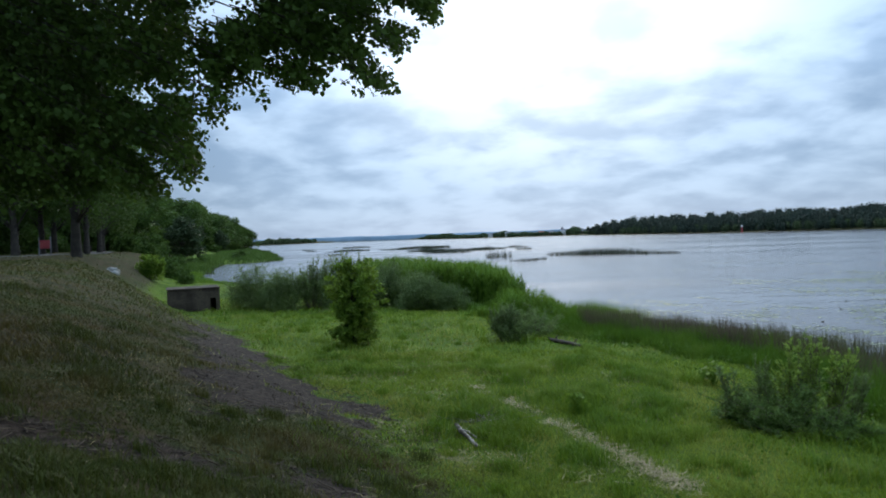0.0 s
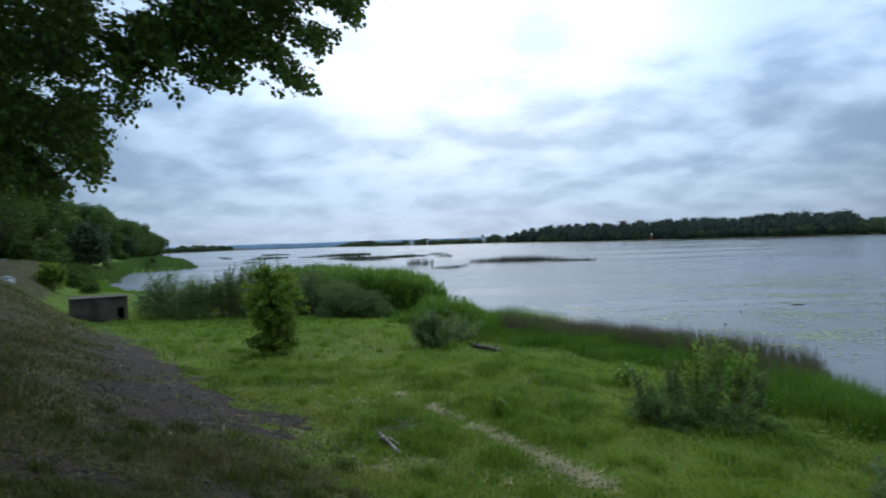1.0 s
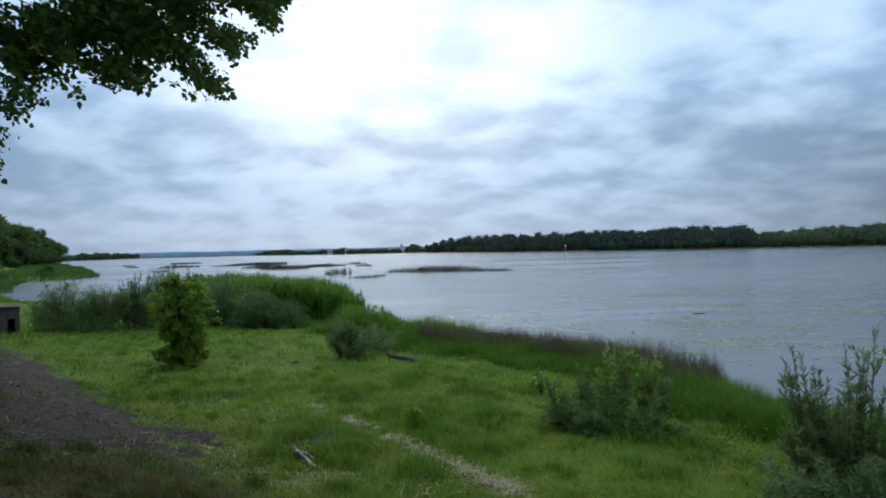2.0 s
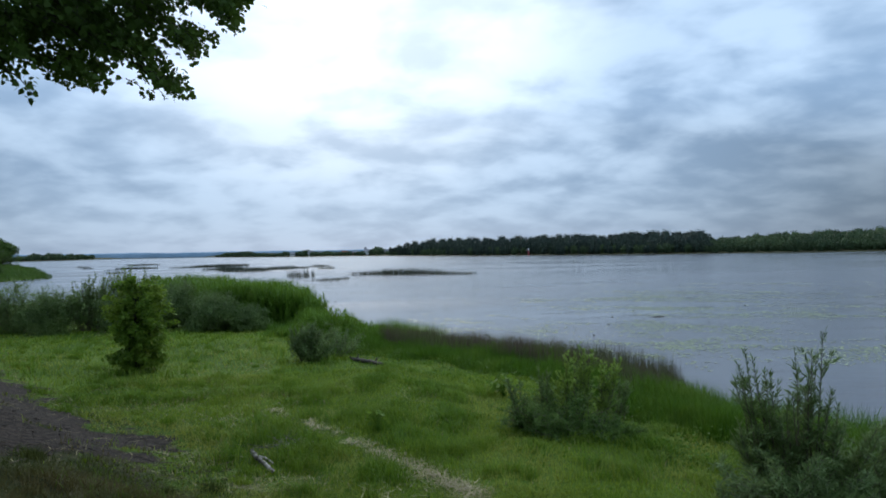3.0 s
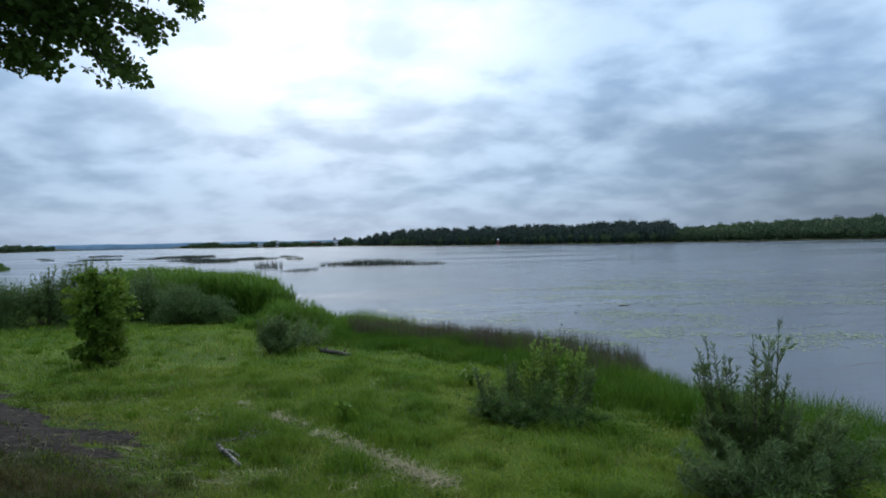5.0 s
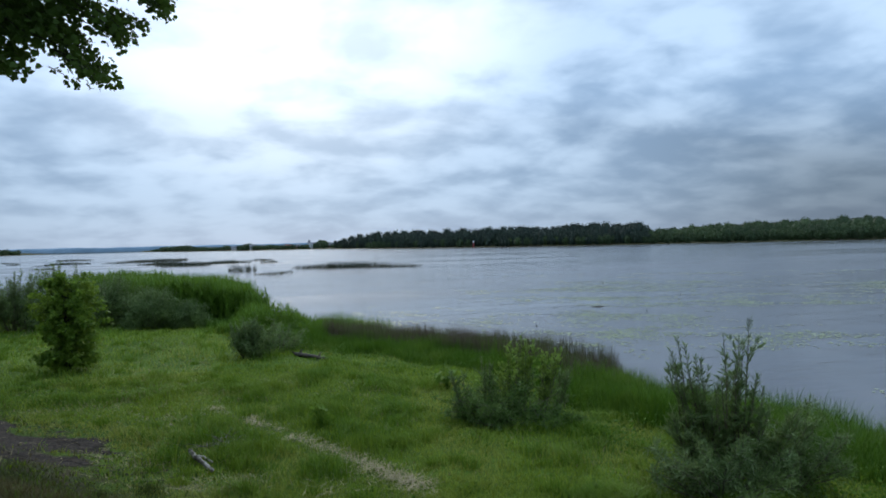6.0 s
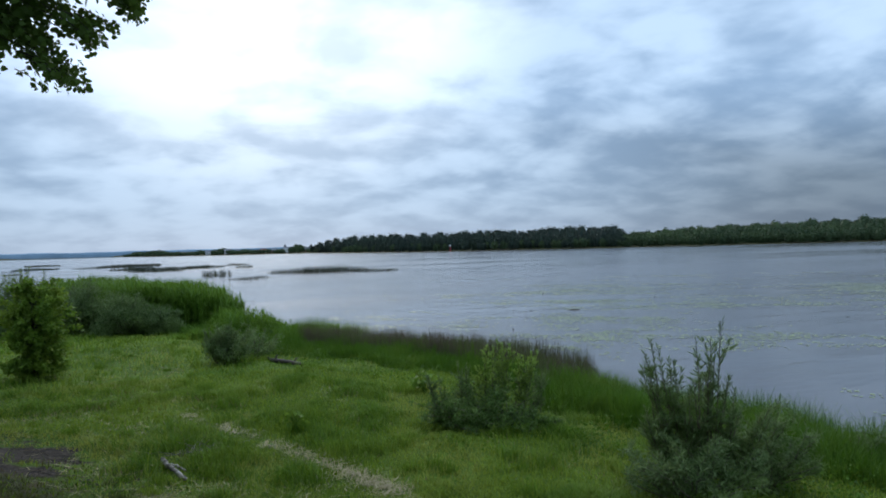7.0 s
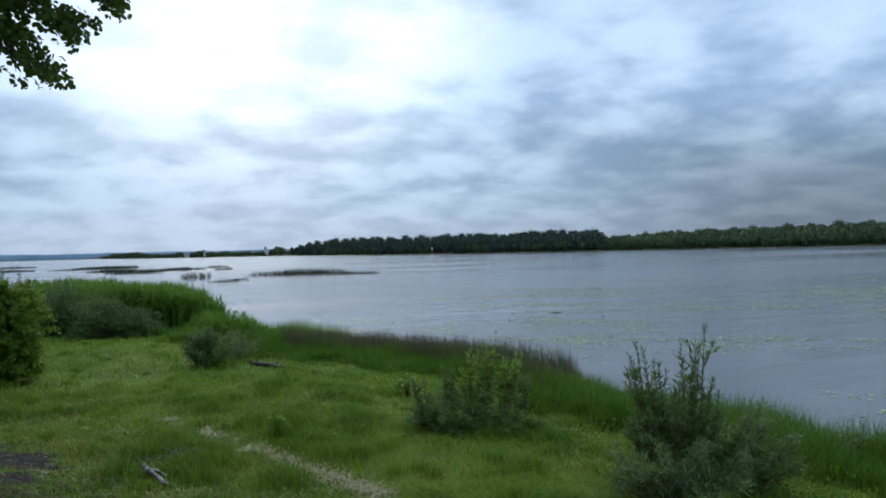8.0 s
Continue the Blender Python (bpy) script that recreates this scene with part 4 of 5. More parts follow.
stand("shore_reeds", "green reeds and sedge fringing the wooded shore", "reeds", PARK, 150000, (-125, -25, 90, 425), lambda x, y: (inland(x, y) > -0.8 - 2.5 * patchy(x, y, 22, 19)) & (inland(x, y) < np.interp(y, [110, 130, 250, 320], [7, 22, 20, 7]) * (0.6 + 0.4 * patchy(x, y, 14, 58))),
      lambda x, y: 0.7 + 0.8 * patchy(x, y, 9, 20), 0.10, 0.45, 206)
stand("inlet_reeds", "low green reeds and sedge round a muddy inlet", "reeds", REED, 60000, (-40, -1, 42, 90), lambda x, y: (inland(x, y) > -0.6) & (inland(x, y) < 4) & (patchy(x, y, 5, 22) > 0.35),
      lambda x, y: 0.15 + 0.45 * patchy(x, y, 4, 20), 0.035, 0.45, 207)

# reed islands out in the river: (x, y, half length, half width, turn, height)
rng = np.random.default_rng(9)
for x, y, a, b, turn, tall in ((27, 116, 10.5, 2.2, 22, 1.0), (35, 108, 5, 1.0, 22, 0.65), (0.5, 165, 7.0, 1.8, 12, 0.9), (-4, 190, 6.5, 3.0, -10, 0.9), (6.5, 181, 7, 2.2, -4, 0.8), (13, 187, 6, 1.8, 4, 0.75), (-8, 243, 11, 3.2, -20, 0.95), (-19, 232, 5, 1.2, 0, 0.6), (-2, 262, 6, 1.2, -8, 0.7), (-44, 330, 9, 1.8, 0, 0.8), (-62, 300, 4, 1.2, 0, 0.6), (-52, 258, 2.5, 1.0, 0, 0.6), (-37, 217, 3, 1.0, 0, 0.5), (-57, 210, 4, 1.4, 30, 0.6), (10.2, 118, 2.6, 1.2, 10, 1.0), (11.5, 97, 2.4, 1.6, 0, 0.45), (14.5, 100, 2.0, 1.2, 0, 0.4), (24, 206, 3.6, 1.4, 0, 0.7), (21, 172, 2.6, 1.4, 0, 0.65), (-33, 240, 8, 2.2, -3, 0.75), (-30, 176, 3, 1.2, 0, 0.5)):
    m = int(a * b * 110)
    u, v = rng.uniform(-1, 1, m), rng.uniform(-1, 1, m)
    ok = u**2 + v**2 < 0.35 + 0.9 * patchy(u * a + x, v * b * 2 + y, 2.6, 30)
    u, v = u[ok] * a, v[ok] * b
    c, s = math.cos(radians(turn)), math.sin(radians(turn))
    p = np.stack([x + u * c + v * s, y - u * s + v * c, np.full(len(u), -0.3)], -1)
    h = (1.35 * tall * rng.uniform(0.3, 1.0, len(u)) * (0.6 + 0.6 * patchy(p[:, 0], p[:, 1], 3.0, 31)) + 0.3)
    tagged(new("reed_island", fast_mesh("reed_island", *blades(p, h, 0.06, h * 0.45, rng), DARKRUSH)), "low dark patch of rushes out in the river", "rushes", "reed islands", "stuff")


# ---- lily pads and leaf tufts on the water ----
def build_pads():
    rng = np.random.default_rng(14)
    n = 230000
    r, a = np.sqrt(rng.uniform(15**2, 82**2, n)), np.radians(rng.uniform(14, 74, n))
    x, y = r * np.sin(a), r * np.cos(a)
    # drifts drawn out along the current
    along_x, across = x * 0.80 - y * 0.60, x * 0.60 + y * 0.80
    grow = patchy(along_x / 3.2, across, 3.4, 40) * 0.45 + patchy(along_x / 2.0, across, 1.1, 41) * 0.35 + patchy(along_x, across, 0.5, 42) * 0.2
    ok = (inland(x, y) < -3.6) & (grow + rng.uniform(-0.12, 0.12, n) > np.interp(r, [15, 19, 25, 34, 56, 82], [0.85, 0.68, 0.53, 0.56, 0.635, 0.75]) + np.interp(a, [0.38, 0.58], [0.14, 0.0]))
    x, y = x[ok], y[ok]
    m = len(x)
    size, turn = rng.uniform(0.03, 0.068, m), rng.uniform(0, 6.28, m)
    ring = [np.stack([x + size * np.cos(turn + k), y + size * np.sin(turn + k), 0.006 + rng.uniform(0, 0.008, m)], -1) for k in (0.25, 1.2, 2.15, 3.1, 4.05, 5.0, 5.95)]
    tagged(new("lily_pads", fast_mesh("lily_pads", np.stack(ring, 1).reshape(-1, 3), np.arange(7 * m).reshape(m, 7), PAD)), "floating yellow-green lily pads in loose drifts", "lily pads", kind="stuff")
    n = 1500
    r, a = rng.uniform(30, 110, 60), np.radians(rng.uniform(6, 66, 60))
    pick = rng.integers(60, size=n)
    x, y = (r * np.sin(a))[pick] + rng.normal(size=n) * 0.028, (r * np.cos(a))[pick] + rng.normal(size=n) * 0.028
    ok = inland(x, y) < -5
    p = np.stack([x, y, np.full(n, -0.03)], -1)[ok]
    tagged(new("leaf_tufts", fast_mesh("leaf_tufts", *blades(p, rng.uniform(0.05, 0.10, len(p)), 0.016, 0.04, rng), DARKRUSH)), "small dark leaf tufts standing out of the water", "water plants", kind="stuff")


build_pads()


# ---- far woods ----
def build_woods():
    rng = np.random.default_rng(23)
    # skyline height by bearing, and how far behind the shore the trees reach
    top_az = [13.0, 14.5, 16, 22, 30, 35, 38.6, 39.8, 41, 43, 48, 53, 57, 62, 75]
    top_h = [9, 14, 15.5, 14.5, 14.0, 14.5, 14.5, 8.5, 9.5, 11.0, 12.5, 13.5, 15.0, 14.5, 15]
    piles = {"far_pine_wood": [], "far_broadleaf_wood": [], "far_hill_wood": []}

    def tree(name, x, y, tall, wide, clumps, card, pine):
        z = float(np.maximum(height(x, y), 0.0))
        t = rng.uniform(0.05, 1.0, clumps)
        girth = (np.interp(t, [0, 0.25, 0.6, 0.9, 1], [0.8, 0.95, 1.0, 0.75, 0.3]) if pine else np.sin(np.clip(t, 0.04, 0.99) ** 0.8 * np.pi) ** 0.55)
        turn = rng.uniform(0, 6.28, clumps)
        r = girth * wide / 2 * rng.uniform(0.6, 1.05, clumps)
        p = np.stack([x + np.cos(turn) * r, y + np.sin(turn) * r, z + t * tall * 0.94], -1)
        way = np.stack([np.cos(turn), np.sin(turn), rng.normal(size=clumps) * 0.6], -1) + rng.normal(size=(clumps, 3)) * 0.6
        # the dense inside of the crown
        steps = np.linspace(0.02, 0.93, 6)
        inner = np.interp(steps, [0, 0.25, 0.6, 0.9, 1], [0.6, 0.75, 0.8, 0.5, 0.15]) * wide * 0.42
        piles[name].append(tube(np.stack([x + 0 * steps, y + 0 * steps, z + steps * tall * 0.94], -1), inner, 6))
        piles[name].append(leaf_cards(p, way, card * rng.uniform(0.7, 1.4, clumps), card * rng.uniform(0.6, 1.1, clumps), rng))

    for row in range(5):
        for az in np.arange(12.8, 72, 0.36):
            az = az + rng.uniform(-0.2, 0.2)
            r = float(np.interp(az, FAR_AZ, FAR_R))
            back = 1.5 + row * 11 + rng.uniform(0, 9)
            x, y = (r + back) * math.sin(radians(az)), (r + back) * math.cos(radians(az))
            want = float(np.interp(az, top_az, top_h)) * (r / 460) ** 0.25
            broad = az > 39.5 or row == 0
            tall = want * (0.42 + 0.145 * row) * rng.uniform(0.86, 1.1) + (0 if broad else 0.8)
            tree("far_broadleaf_wood" if broad and (az > 39.5 or rng.uniform() < 0.45) else "far_pine_wood", x, y, tall, tall * (0.85 if broad else 0.62), 220, 0.80 * (r / 460) ** 0.5, not broad)
    # lower, farther shores
    for az in np.arange(-27, 13.2, 0.07):
        r = float(np.interp(az, FAR_AZ, FAR_R))
        if -11.0 < az < -2:
            continue
        grove = float(np.interp(az, [-27, -16, -15, -13, -11.8, -2, 1.5, 5], [0.3, 0.35, 0.5, 0.66, 0.5, 0.18, 0.36, 0.50]))
        grove *= 0.7 + 0.6 * float(patchy(az, 0.0, 0.35, 50)) if az < -2 else 0.65 + 1.5 * float(patchy(az, 0.0, 0.6, 50)) ** 2
        tall = grove * r * 0.0125 * rng.uniform(0.85, 1.12)
        back = rng.uniform(8, 70)
        x, y = (r + back) * math.sin(radians(az)), (r + back) * math.cos(radians(az))
        tree("far_hill_wood", x, y, tall, max(tall * 0.8, r * 0.006), 80, r * 0.0014, False)
    looks = {"far_pine_wood": (PINEWOOD, "dark even pine wood on the far bank"), "far_broadleaf_wood": (FARLEAF, "mixed green trees lining the far bank"),
             "far_hill_wood": (FARLEAF, "distant low line of trees along the river")}
    for name, pile in piles.items():
        tagged(new(name, fast_mesh(name, *merge(*pile), looks[name][0])), looks[name][1], "woods", kind="stuff")


build_woods()


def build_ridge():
    """The wooded ridge at the end of the reach, far behind the rest, coloured blue for haze."""
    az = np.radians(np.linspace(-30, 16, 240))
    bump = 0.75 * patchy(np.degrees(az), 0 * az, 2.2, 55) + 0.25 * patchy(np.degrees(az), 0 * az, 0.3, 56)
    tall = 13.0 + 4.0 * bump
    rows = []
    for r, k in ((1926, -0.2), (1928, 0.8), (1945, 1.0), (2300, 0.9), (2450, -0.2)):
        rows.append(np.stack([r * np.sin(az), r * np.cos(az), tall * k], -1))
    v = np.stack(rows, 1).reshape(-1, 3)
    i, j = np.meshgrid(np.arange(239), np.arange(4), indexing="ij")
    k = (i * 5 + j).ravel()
    tagged(new("backdrop", fast_mesh("backdrop", v, np.stack([k, k + 5, k + 6, k + 1], -1), HAZY_RIDGE)), "long low wooded ridge at the horizon, blue-grey haze painted in", "ridge", kind="structure")


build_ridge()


# ---- built things ----
def box(bm, x0, x1, y0, y1, z0, z1, bevel=0.0):
    made = bmesh.ops.create_cube(bm, size=1.0, matrix=Matrix.Translation(((x0 + x1) / 2, (y0 + y1) / 2, (z0 + z1) / 2)) @ Matrix.Diagonal((x1 - x0, y1 - y0, z1 - z0, 1)))
    if bevel:
        edges = list({e for v in made["verts"] for e in v.link_edges})
        bmesh.ops.bevel(bm, geom=edges, offset=bevel, segments=2, affect="EDGES")


def solid(*boxes, bevel=0.0):
    bm = bmesh.new()
    for b in boxes:
        box(bm, *b, bevel)
    return bm


def build_block():
    """A concrete outfall chamber: four walls, one with a broken opening, under a cracked lid."""
    x, y = -12.15, 31.5
    top = thing("concrete_chamber", (x, y, float(height(x, y)) + 0.02), "weathered dark concrete chamber with a broken opening", "concrete chamber", turn=24)
    part("front_wall", solid((-1.15, 0.72, -0.9, -0.72, 0, 1.02), (0.72, 0.98, -0.9, -0.72, 0.58, 1.02), (0.98, 1.15, -0.9, -0.72, 0, 1.02), bevel=0.02), CONCRETE, top, "stained front wall with a square hole")
    part("side_wall", solid((-1.15, -0.97, -0.715, 0.715, 0, 1.02), bevel=0.02), CONCRETE, top)
    part("side_wall", solid((0.97, 1.15, -0.715, 0.715, 0, 1.02), bevel=0.02), CONCRETE, top)
    part("back_wall", solid((-1.15, 1.15, 0.72, 0.9, 0, 1.02), bevel=0.02), CONCRETE, top)
    part("lid", solid((-1.18, 1.18, -0.93, 0.93, 1.025, 1.10), bevel=0.02), CONCRETE, top, "paler worn concrete lid")


build_block()


def house(x, y, turn, w, d, h, rise, wall, roof, label, category="house", group="", base=None):
    top = thing(category.split()[-1], (x, y, float(np.maximum(height(x, y), 0)) - 0.2 if base is None else base), label, category, group, turn)
    part("wall", solid((-w / 2, w / 2, -d / 2, d / 2, 0, h)), wall, top)
    bm = bmesh.new()
    o = 0.5
    pts = [(-w / 2 - o, -d / 2 - o, h - 0.1), (w / 2 + o, -d / 2 - o, h - 0.1), (w / 2 + o, d / 2 + o, h - 0.1), (-w / 2 - o, d / 2 + o, h - 0.1), (-w / 2 - o, 0, h + rise), (w / 2 + o, 0, h + rise)]
    v = [bm.verts.new(p) for p in pts]
    for f in ((0, 1, 5, 4), (2, 3, 4, 5), (1, 2, 5), (3, 0, 4), (3, 2, 1, 0)):
        bm.faces.new([v[k] for k in f])
    part("roof", bm, roof, top)
    for k in range(max(2, int(w / 3))):
        cx = -w / 2 + (k + 0.5) * w / max(2, int(w / 3))
        part("window", solid((cx - 0.55, cx + 0.55, -d / 2 - 0.06, -d / 2 + 0.04, h * 0.35, h * 0.35 + 1.3)), GLASS, top)
    return top


def along(az, r):
    return r * math.sin(radians(az)), r * math.cos(radians(az))


for az, r, w, d, h, rise, wall, roof, label in (
        (10.75, 1030, 17, 9, 6.0, 3.0, WHITE, ROOF, "long white plastered building on the far bank"), (9.5, 1045, 8, 7, 4.0, 3.0, TIMBER, ROOF, "brown timber house with a grey roof"),
        (5.75, 1085, 10, 8, 5.0, 3.5, WHITE, ROOF, "white house with a grey roof on the far bank"), (6.5, 1092, 7, 6, 4.0, 3.0, TIMBER, ROOF, "small brown timber house on the far bank"),
        (8.6, 1060, 8, 7, 4.0, 3.0, TIMBER, REDROOF, "brown timber house with a rusty roof"), (12.3, 975, 8, 6, 4.0, 3.2, TIMBER, ROOF, "small brown timber house on the far bank"),
        (4.2, 1135, 8, 7, 4.0, 3.0, WHITE, ROOF, "pale house among trees on the far bank"), (37.6, 484, 4.0, 3.5, 3.2, 1.6, WHITE, ROOF, "small pale cottage among the far trees")):
    house(*along(az, r), -az, w, d, h, rise, wall, roof, label, group="far village")


def build_bell_tower():
    x, y = along(10.4, 1040)
    top = thing("bell_tower", (x, y, float(height(x, y)) - 0.2), "slim grey bell tower with a pointed roof", "tower", turn=-10)
    part("shaft", solid((-2.4, 2.4, -2.4, 2.4, 0, 9.0), (-1.8, 1.8, -1.8, 1.8, 9.0, 10.5), bevel=0.1), ROOF, top)
    bm = bmesh.new()
    bmesh.ops.create_cone(bm, segments=8, radius1=2.4, radius2=0.05, depth=2.6, matrix=Matrix.Translation((0, 0, 11.8)), cap_ends=True)
    part("spire", bm, ROOF, top)


def build_beacon():
    x, y = along(24.65, 541)
    top = thing("river_beacon", (x, y, float(height(x, y)) - 0.1), "slim red and white river beacon on the far bank", "beacon", turn=-25)
    part("plinth", solid((-1.1, 1.1, -1.1, 1.1, 0, 0.8), bevel=0.05), CONCRETE, top)
    bm = bmesh.new()
    bmesh.ops.create_cone(bm, segments=10, radius1=0.85, radius2=0.55, depth=4.2, matrix=Matrix.Translation((0, 0, 2.9)), cap_ends=True)
    part("shaft", bm, REDPAINT, top)
    bm = bmesh.new()
    bmesh.ops.create_cone(bm, segments=10, radius1=0.7, radius2=0.45, depth=1.2, matrix=Matrix.Translation((0, 0, 5.6)), cap_ends=True)
    part("lantern", bm, WHITE, top, "pale lantern housing")


build_bell_tower()
build_beacon()


def build_board():
    x, y = -33.2, 54.5
    top = thing("notice_board", (x, y, float(height(x, y)) - 0.1), "faded red board on grey posts beside the park path", "notice board", turn=32)
    part("panel", solid((-0.36, 0.36, -0.03, 0.03, 0.7, 1.4), bevel=0.01), REDPAINT, top)
    for px in (-0.41, 0.41):
        part("post", solid((px - 0.05, px + 0.05, -0.05, 0.05, 0, 1.7), bevel=0.01), STEEL, top)


build_board()


def build_path():
    line = np.array([(-46, 20), (-38, 34), (-33.5, 46), (-33, 56), (-38, 72), (-48, 92)], float)
    t = np.linspace(0, 5, 60)
    cx, cy = np.interp(t, range(6), line[:, 0]), np.interp(t, range(6), line[:, 1])
    way = unit(np.stack([np.gradient(cx), np.gradient(cy)], -1))
    rows = [np.stack([cx - way[:, 1] * o, cy + way[:, 0] * o], -1) for o in (-1.3, -0.45, 0.45, 1.3)]
    v = np.stack([np.column_stack([r, height(r[:, 0], r[:, 1]) + 0.05]) for r in rows], 1).reshape(-1, 3)
    i, j = np.meshgrid(np.arange(59), np.arange(3), indexing="ij")
    k = (i * 4 + j).ravel()
    tagged(new("pavement", fast_mesh("pavement", v, np.stack([k, k + 1, k + 5, k + 4], -1), ASPHALT, True)), "narrow worn asphalt path on the bank top", "path", kind="structure")


build_path()


# ---- driftwood, log, stone, weeds ----
def crooked(points, r0, r1, seed, sides=8):
    rng = np.random.default_rng(seed)
    p = np.array(points, float)
    t = np.linspace(0, len(p) - 1, 4 * len(p))
    q = np.stack([np.interp(t, range(len(p)), p[:, k]) for k in range(3)], -1) + rng.normal(size=(len(t), 3)) * r0 * 0.12
    r = np.linspace(r0, r1, len(t)) * rng.uniform(0.85, 1.15, len(t))
    r[0] *= 0.5
    r[-1] *= 0.4
    return tube(q, r, sides)


def build_log():
    x, y = 3.6, 19.3
    top = thing("fallen_log", (x, y, float(height(x, y)) + 0.02), "dark rotting log lying in the grass", "log")
    part_mesh("stem", fast_mesh("stem", *crooked([(-0.45, 0.6, 0.08), (-0.15, 0.24, 0.06), (0.15, -0.25, 0.04), (0.36, -0.55, 0.02)], 0.07, 0.055, 3), ROTTEN, True), top)
    for k, (a, b) in enumerate((((-0.3, 0.4, 0.1), (-0.22, 0.43, 0.24)), ((0.15, -0.2, 0.08), (0.24, -0.17, 0.20)), ((-0.42, 0.56, 0.08), (-0.50, 0.5, 0.17)))):
        part_mesh("branch_stub", fast_mesh("branch_stub", *crooked([a, b], 0.03, 0.02, 10 + k, 6), ROTTEN, True), top)


def build_driftwood():
    x, y = 0.28, 10.1
    top = thing("driftwood", (x, y, float(height(x, y)) + 0.02), "broken pale grey driftwood branch lying on the turf", "driftwood")
    part_mesh("branch", fast_mesh("branch", *crooked([(-0.17, 0.34, 0.12), (-0.10, 0.12, 0.08), (0.0, -0.10, 0.05), (0.09, -0.36, 0.03), (0.13, -0.5, 0.02)], 0.04, 0.022, 5), DRIFT, True), top)
    part_mesh("fork", fast_mesh("fork", *crooked([(-0.09, 0.16, 0.07), (0.02, 0.14, 0.05), (0.10, -0.02, 0.03), (0.14, -0.08, 0.02)], 0.022, 0.012, 6), DRIFT, True), top)
    part_mesh("splinter", fast_mesh("splinter", *crooked([(-0.15, 0.28, 0.10), (-0.17, 0.36, 0.15)], 0.02, 0.006, 7, 5), DRIFT, True), top)


def build_brushwood():
    rng = np.random.default_rng(8)
    x, y = 0.62, 11.0
    top = thing("brushwood", (x, y, float(height(x, y))), "small heap of dry grey twigs in the grass", "brushwood")
    sticks = []
    for k in range(44):
        a = np.array([rng.normal() * 0.16, rng.normal() * 0.16, rng.uniform(0, 0.06)])
        b = a + np.array([rng.normal() * 0.2, rng.normal() * 0.2, rng.uniform(0.02, 0.16)])
        sticks.append(crooked([a, b], 0.006, 0.003, 40 + k, 4))
    part_mesh("twigs", fast_mesh("twigs", *merge(*sticks), DRIFT), top)


def build_stone():
    x, y = -19.7, 38.9
    rng = np.random.default_rng(4)
    bm = bmesh.new()
    bmesh.ops.create_icosphere(bm, subdivisions=3, radius=0.34)
    for v in bm.verts:
        v.co = Vector((v.co.x * 1.25, v.co.y, v.co.z * 0.8)) * (1 + 0.55 * noise.noise(v.co * 4.1))
    me = bpy.data.meshes.new("boulder")
    bm.to_mesh(me)
    bm.free()
    me.materials.append(STONE)
    ob = new("boulder", me)
    ob.matrix_basis = pose(x, y, float(height(x, y)) + 0.02)
    tagged(ob, "pale grey limestone boulder on the grassy slope", "boulder")


def weed(name, x, y, tall, count, label, mat, seed, broad=0.05):
    """A rosette of broad leaves on stalks."""
    rng = np.random.default_rng(seed)
    top = thing(name, grounded(x, y, 0.01), label, "weed")
    turn, r = rng.uniform(0, 6.28, count), rng.uniform(0.05, 0.5, count) * tall
    tip = np.stack([np.cos(turn) * r, np.sin(turn) * r, tall * rng.uniform(0.35, 1.0, count)], -1)
    stalk = [tube([(0, 0, 0), p * [0.4, 0.4, 0.6], p], [0.008, 0.006, 0.004], 4) for p in tip]
    part_mesh("stalks", fast_mesh("stalks", *merge(*stalk), REED), top)
    way = np.stack([np.cos(turn), np.sin(turn), rng.uniform(-0.6, 0.3, count)], -1)
    part_mesh("leaves", fast_mesh("leaves", *round_leaves(tip, way, broad * rng.uniform(0.6, 1.3, count), rng), mat), top)


def build_tufts():
    """Clumps of long grass that stand out of the meadow."""
    rng = np.random.default_rng(19)
    spots = [(2.24, 11.6, 0.34), (2.34, 11.7, 0.30), (2.55, 9.95, 0.32), (2.85, 10.15, 0.28), (3.18, 9.96, 0.26), (0.55, 11.3, 0.26), (1.1, 16.1, 0.25), (0.9, 9.9, 0.22), (1.25, 12.9, 0.25), (0.75, 10.6, 0.25), (1.6, 9.1, 0.2), (3.6, 10.0, 0.2)]
    for k in range(260):
        x, y = rng.uniform(-8, 7), rng.uniform(6, 29)
        if inland(x, y) > 2.5 and upbank(x, y) < 0.6 and near_line(x, y, TRACK) > 0.5:
            spots.append((x, y, rng.uniform(0.08, 0.22)))
    for k in range(40):
        x, y = rng.uniform(-5, 0), rng.uniform(3, 9)
        if upbank(x, y) > 0.5:
            spots.append((x, y, rng.uniform(0.08, 0.18)))
    pile, rough = [], []
    for x, y, tall in spots:
        m = 130
        px, py = x + rng.normal(size=m) * tall * 0.55, y + rng.normal(size=m) * tall * 0.55
        h = tall * rng.uniform(0.5, 1.15, m)
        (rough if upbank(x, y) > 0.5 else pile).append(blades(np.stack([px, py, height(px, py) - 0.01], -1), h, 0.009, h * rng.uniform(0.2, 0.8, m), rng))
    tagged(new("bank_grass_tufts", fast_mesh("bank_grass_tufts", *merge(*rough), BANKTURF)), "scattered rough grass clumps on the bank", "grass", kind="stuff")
    tagged(new("tall_grass_tufts", fast_mesh("tall_grass_tufts", *merge(*pile), LUSH)), "clumps of long green grass standing out of the meadow", "grass", kind="stuff")


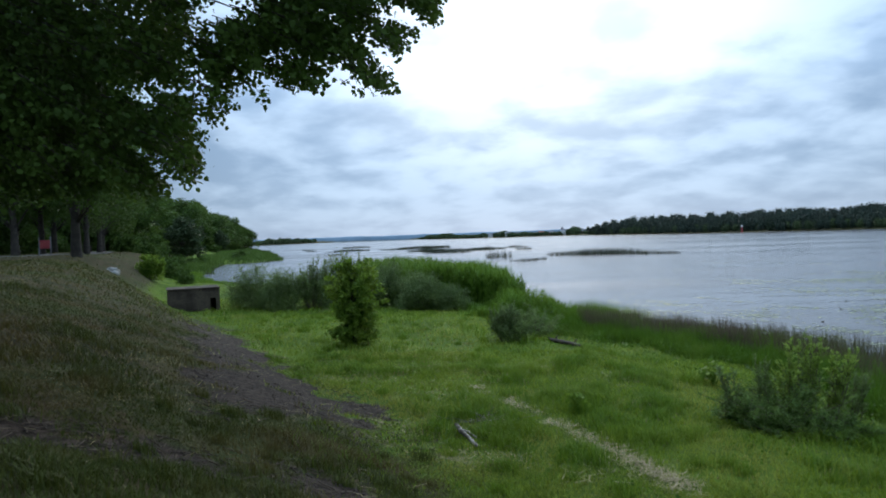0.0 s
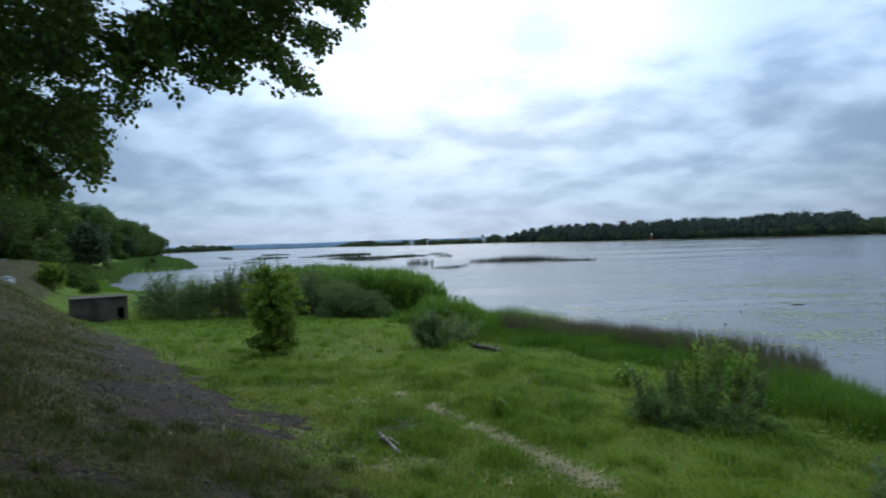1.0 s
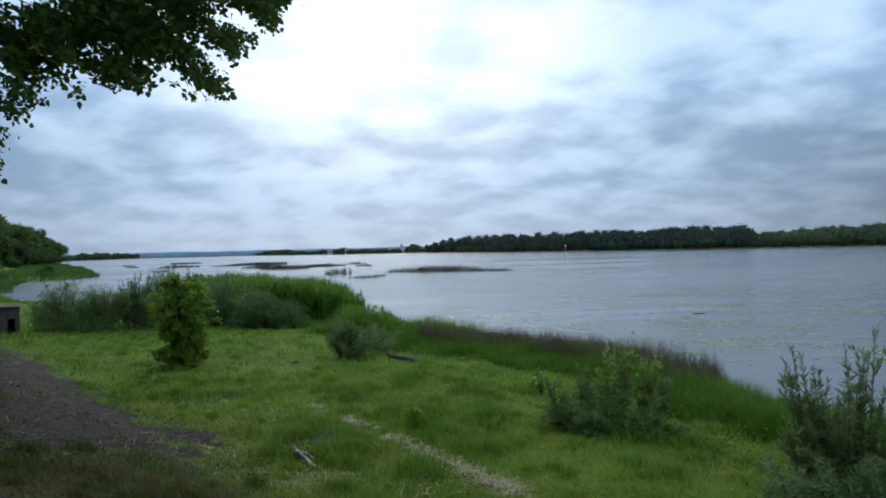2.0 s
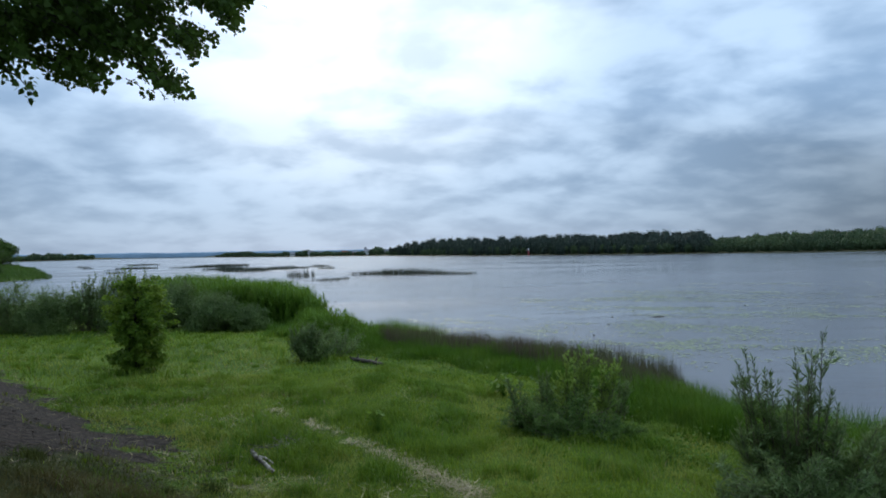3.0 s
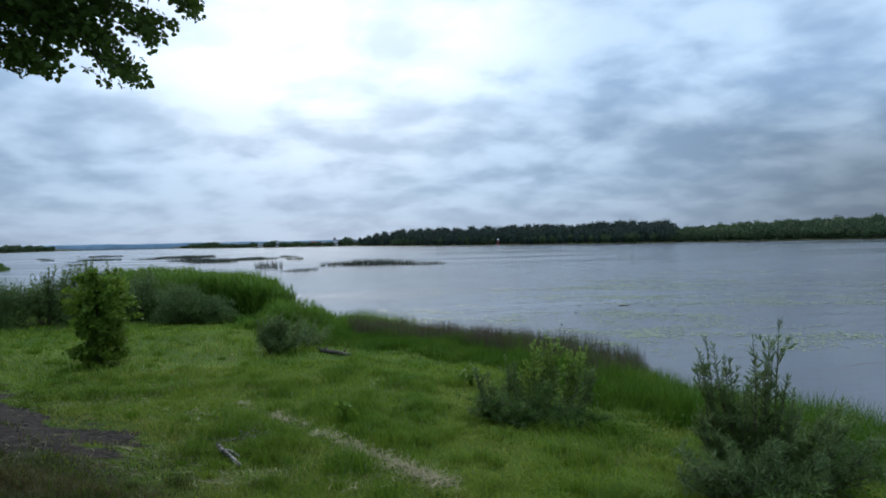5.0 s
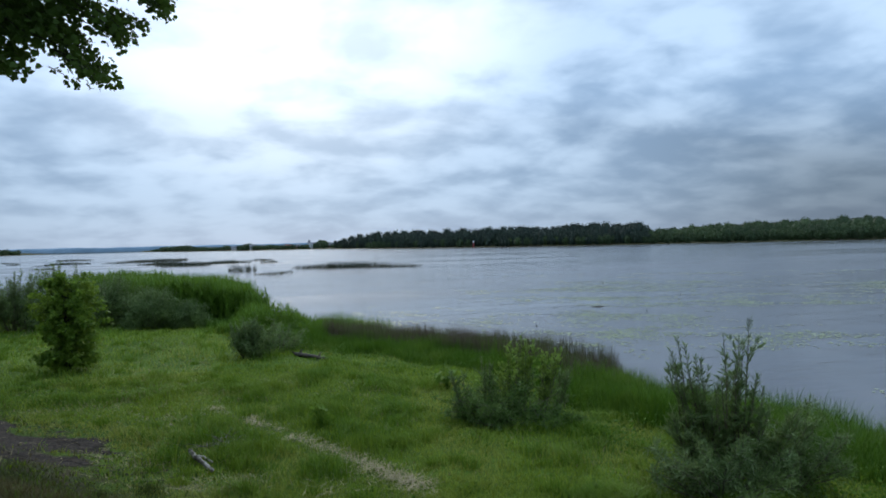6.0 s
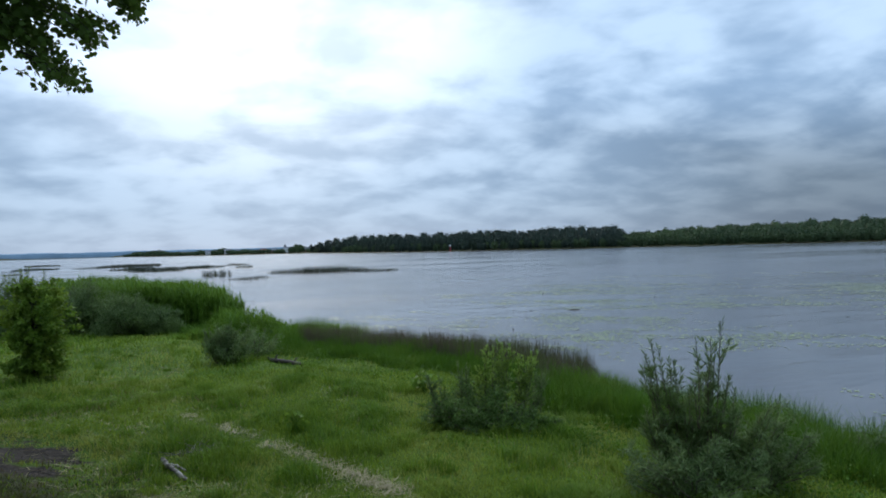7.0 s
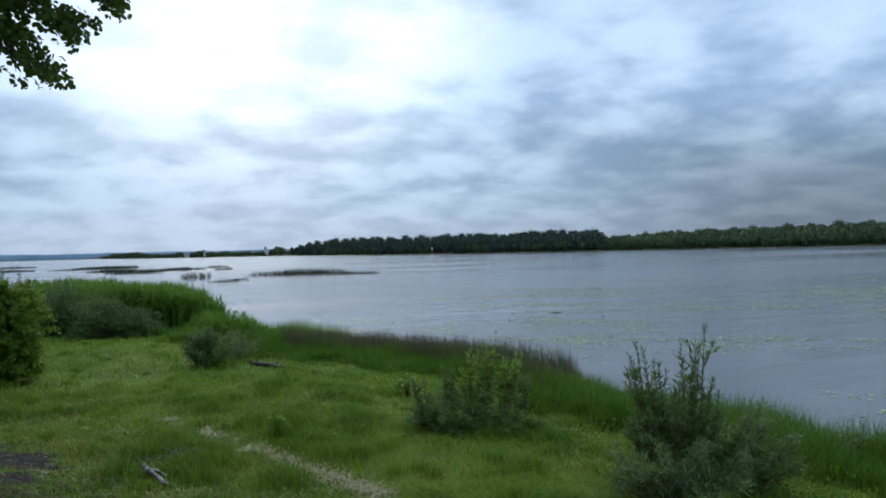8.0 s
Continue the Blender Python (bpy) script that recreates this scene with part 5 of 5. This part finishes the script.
def build_herbs():
    """Leafy herbs in patches between the turf and the sedge, and low weeds scattered over the meadow."""
    rng = np.random.default_rng(29)
    n = 60000
    x, y = scatter(n, 2, 12, 2, 25, rng)
    d = inland(x, y)
    ok = (d > 2.0) & (d < 4.6) & (patchy(x, y, 0.9, 35) * 0.7 + patchy(x, y, 2.5, 36) * 0.4 > 0.55)
    x2, y2 = scatter(26000, -9, 8, 4.5, 30, rng)
    ok2 = (inland(x2, y2) > 3.5) & (upbank(x2, y2) < 0.8) & (patchy(x2, y2, 0.45, 37) > 0.72)
    tall = np.concatenate([0.12 + 0.40 * patchy(x, y, 0.9, 35)[ok] ** 2, np.full(int(ok2.sum()), 0.09)])
    x, y = np.concatenate([x[ok], x2[ok2]]), np.concatenate([y[ok], y2[ok2]])
    m = len(x)
    p = np.stack([x, y, height(x, y) + tall * rng.uniform(0.15, 1, m)], -1)
    way = np.stack([*rng.normal(size=(2, m)), rng.uniform(-0.5, 0.5, m)], -1)
    tagged(new("meadow_herbs", fast_mesh("meadow_herbs", *round_leaves(p, way, 0.036 * rng.uniform(0.5, 1.4, m), rng), SEDGE)), "patches of leafy green herbs among the grass", "herbs", kind="stuff")


def build_floating_branch():
    top = thing("floating_branch", (22.4, 31.6, 0.0), "dark waterlogged branch floating among lily pads", "branch")
    part_mesh("limb", fast_mesh("limb", *crooked([(-0.5, 0.05, -0.02), (-0.1, 0.0, 0.02), (0.3, -0.05, 0.01), (0.5, 0.08, -0.02)], 0.03, 0.018, 15), ROTTEN, True), top)
    part_mesh("twig", fast_mesh("twig", *crooked([(0.0, 0.0, 0.02), (0.12, 0.1, 0.09)], 0.012, 0.008, 16, 5), ROTTEN, True), top)


def build_litter():
    """Bark, twigs and dead stalks strewn over the bare soil and the worn strip of the bank."""
    rng = np.random.default_rng(37)
    x, y = scatter(60000, -9, 1.5, 4.5, 22, rng)
    near = np.minimum(near_line(x, y, DEBRIS), near_line(x, y, DIRT + DIRT[:1]) * 2.0)
    ok = (rng.uniform(size=len(x)) < np.exp(-((near / 0.45) ** 2)) * np.interp(y, [5, 9, 22], [0.30, 0.16, 0.04])) & (upbank(x, y) > -0.6)
    x, y = x[ok], y[ok]
    n = len(x)
    turn, long = rng.uniform(0, 6.28, n), rng.uniform(0.04, 0.22, n)
    dx, dy = np.cos(turn) * long / 2, np.sin(turn) * long / 2
    wide = np.stack([-np.sin(turn), np.cos(turn), 0 * turn], -1) * rng.uniform(0.004, 0.012, n)[:, None]
    a = np.stack([x - dx, y - dy, height(x - dx, y - dy) + 0.012], -1)
    b = np.stack([x + dx, y + dy, height(x + dx, y + dy) + 0.02], -1)
    top = np.array([0, 0, 0.008])
    v = np.stack([a - wide, a + wide, a + top, b - wide * 0.5, b + wide * 0.5, b + top], 1).reshape(-1, 3)
    k = np.arange(n)[:, None] * 6
    f = np.concatenate([k + [0, 3, 5, 2], k + [2, 5, 4, 1], k + [1, 4, 3, 0]], 1).reshape(-1, 4)
    tagged(new("twig_litter", fast_mesh("twig_litter", v, f, LITTER)), "strewn dead twigs, bark and stalks on bare soil", "litter", kind="stuff")


def build_clods():
    """Loose clods and small stones on the bare soil."""
    rng = np.random.default_rng(47)
    x, y = scatter(30000, -9, 1.0, 6.5, 24, rng)
    ok = rng.uniform(size=len(x)) < (soil_at(x, y) > 0.5) * np.interp(y, [7, 12, 24], [0.4, 0.2, 0.05])
    x, y = x[ok], y[ok]
    n = len(x)
    size = rng.gamma(1.6, 0.005, n) + 0.005
    six = np.array([(1, 0, 0), (0, 1, 0), (-1, 0, 0), (0, -1, 0), (0, 0, 0.8), (0, 0, -0.6)], float)
    v = six[None] * size[:, None, None] * rng.uniform(0.6, 1.3, (n, 6, 1)) + rng.normal(size=(n, 6, 3)) * size[:, None, None] * 0.15
    v = v + np.stack([x, y, height(x, y) + size * 0.2], -1)[:, None]
    eight = np.array([(0, 1, 4), (1, 2, 4), (2, 3, 4), (3, 0, 4), (1, 0, 5), (2, 1, 5), (3, 2, 5), (0, 3, 5)])
    f = (np.arange(n)[:, None, None] * 6 + eight[None]).reshape(-1, 3)
    tagged(new("soil_clods", fast_mesh("soil_clods", v.reshape(-1, 3), f, CLOD)), "loose dark clods and small stones on bare soil", "soil", kind="stuff")


build_clods()
build_litter()
build_herbs()
build_floating_branch()
build_log()
build_driftwood()
build_brushwood()
build_stone()
build_tufts()
weed("burdock", 5.75, 14.0, 0.5, 34, "broad-leaved bright green burdock by the sedge", ASH, 71, 0.15)
weed("burdock", 2.3, 11.6, 0.40, 26, "leafy green weed clump on the meadow", ASH, 72, 0.09)
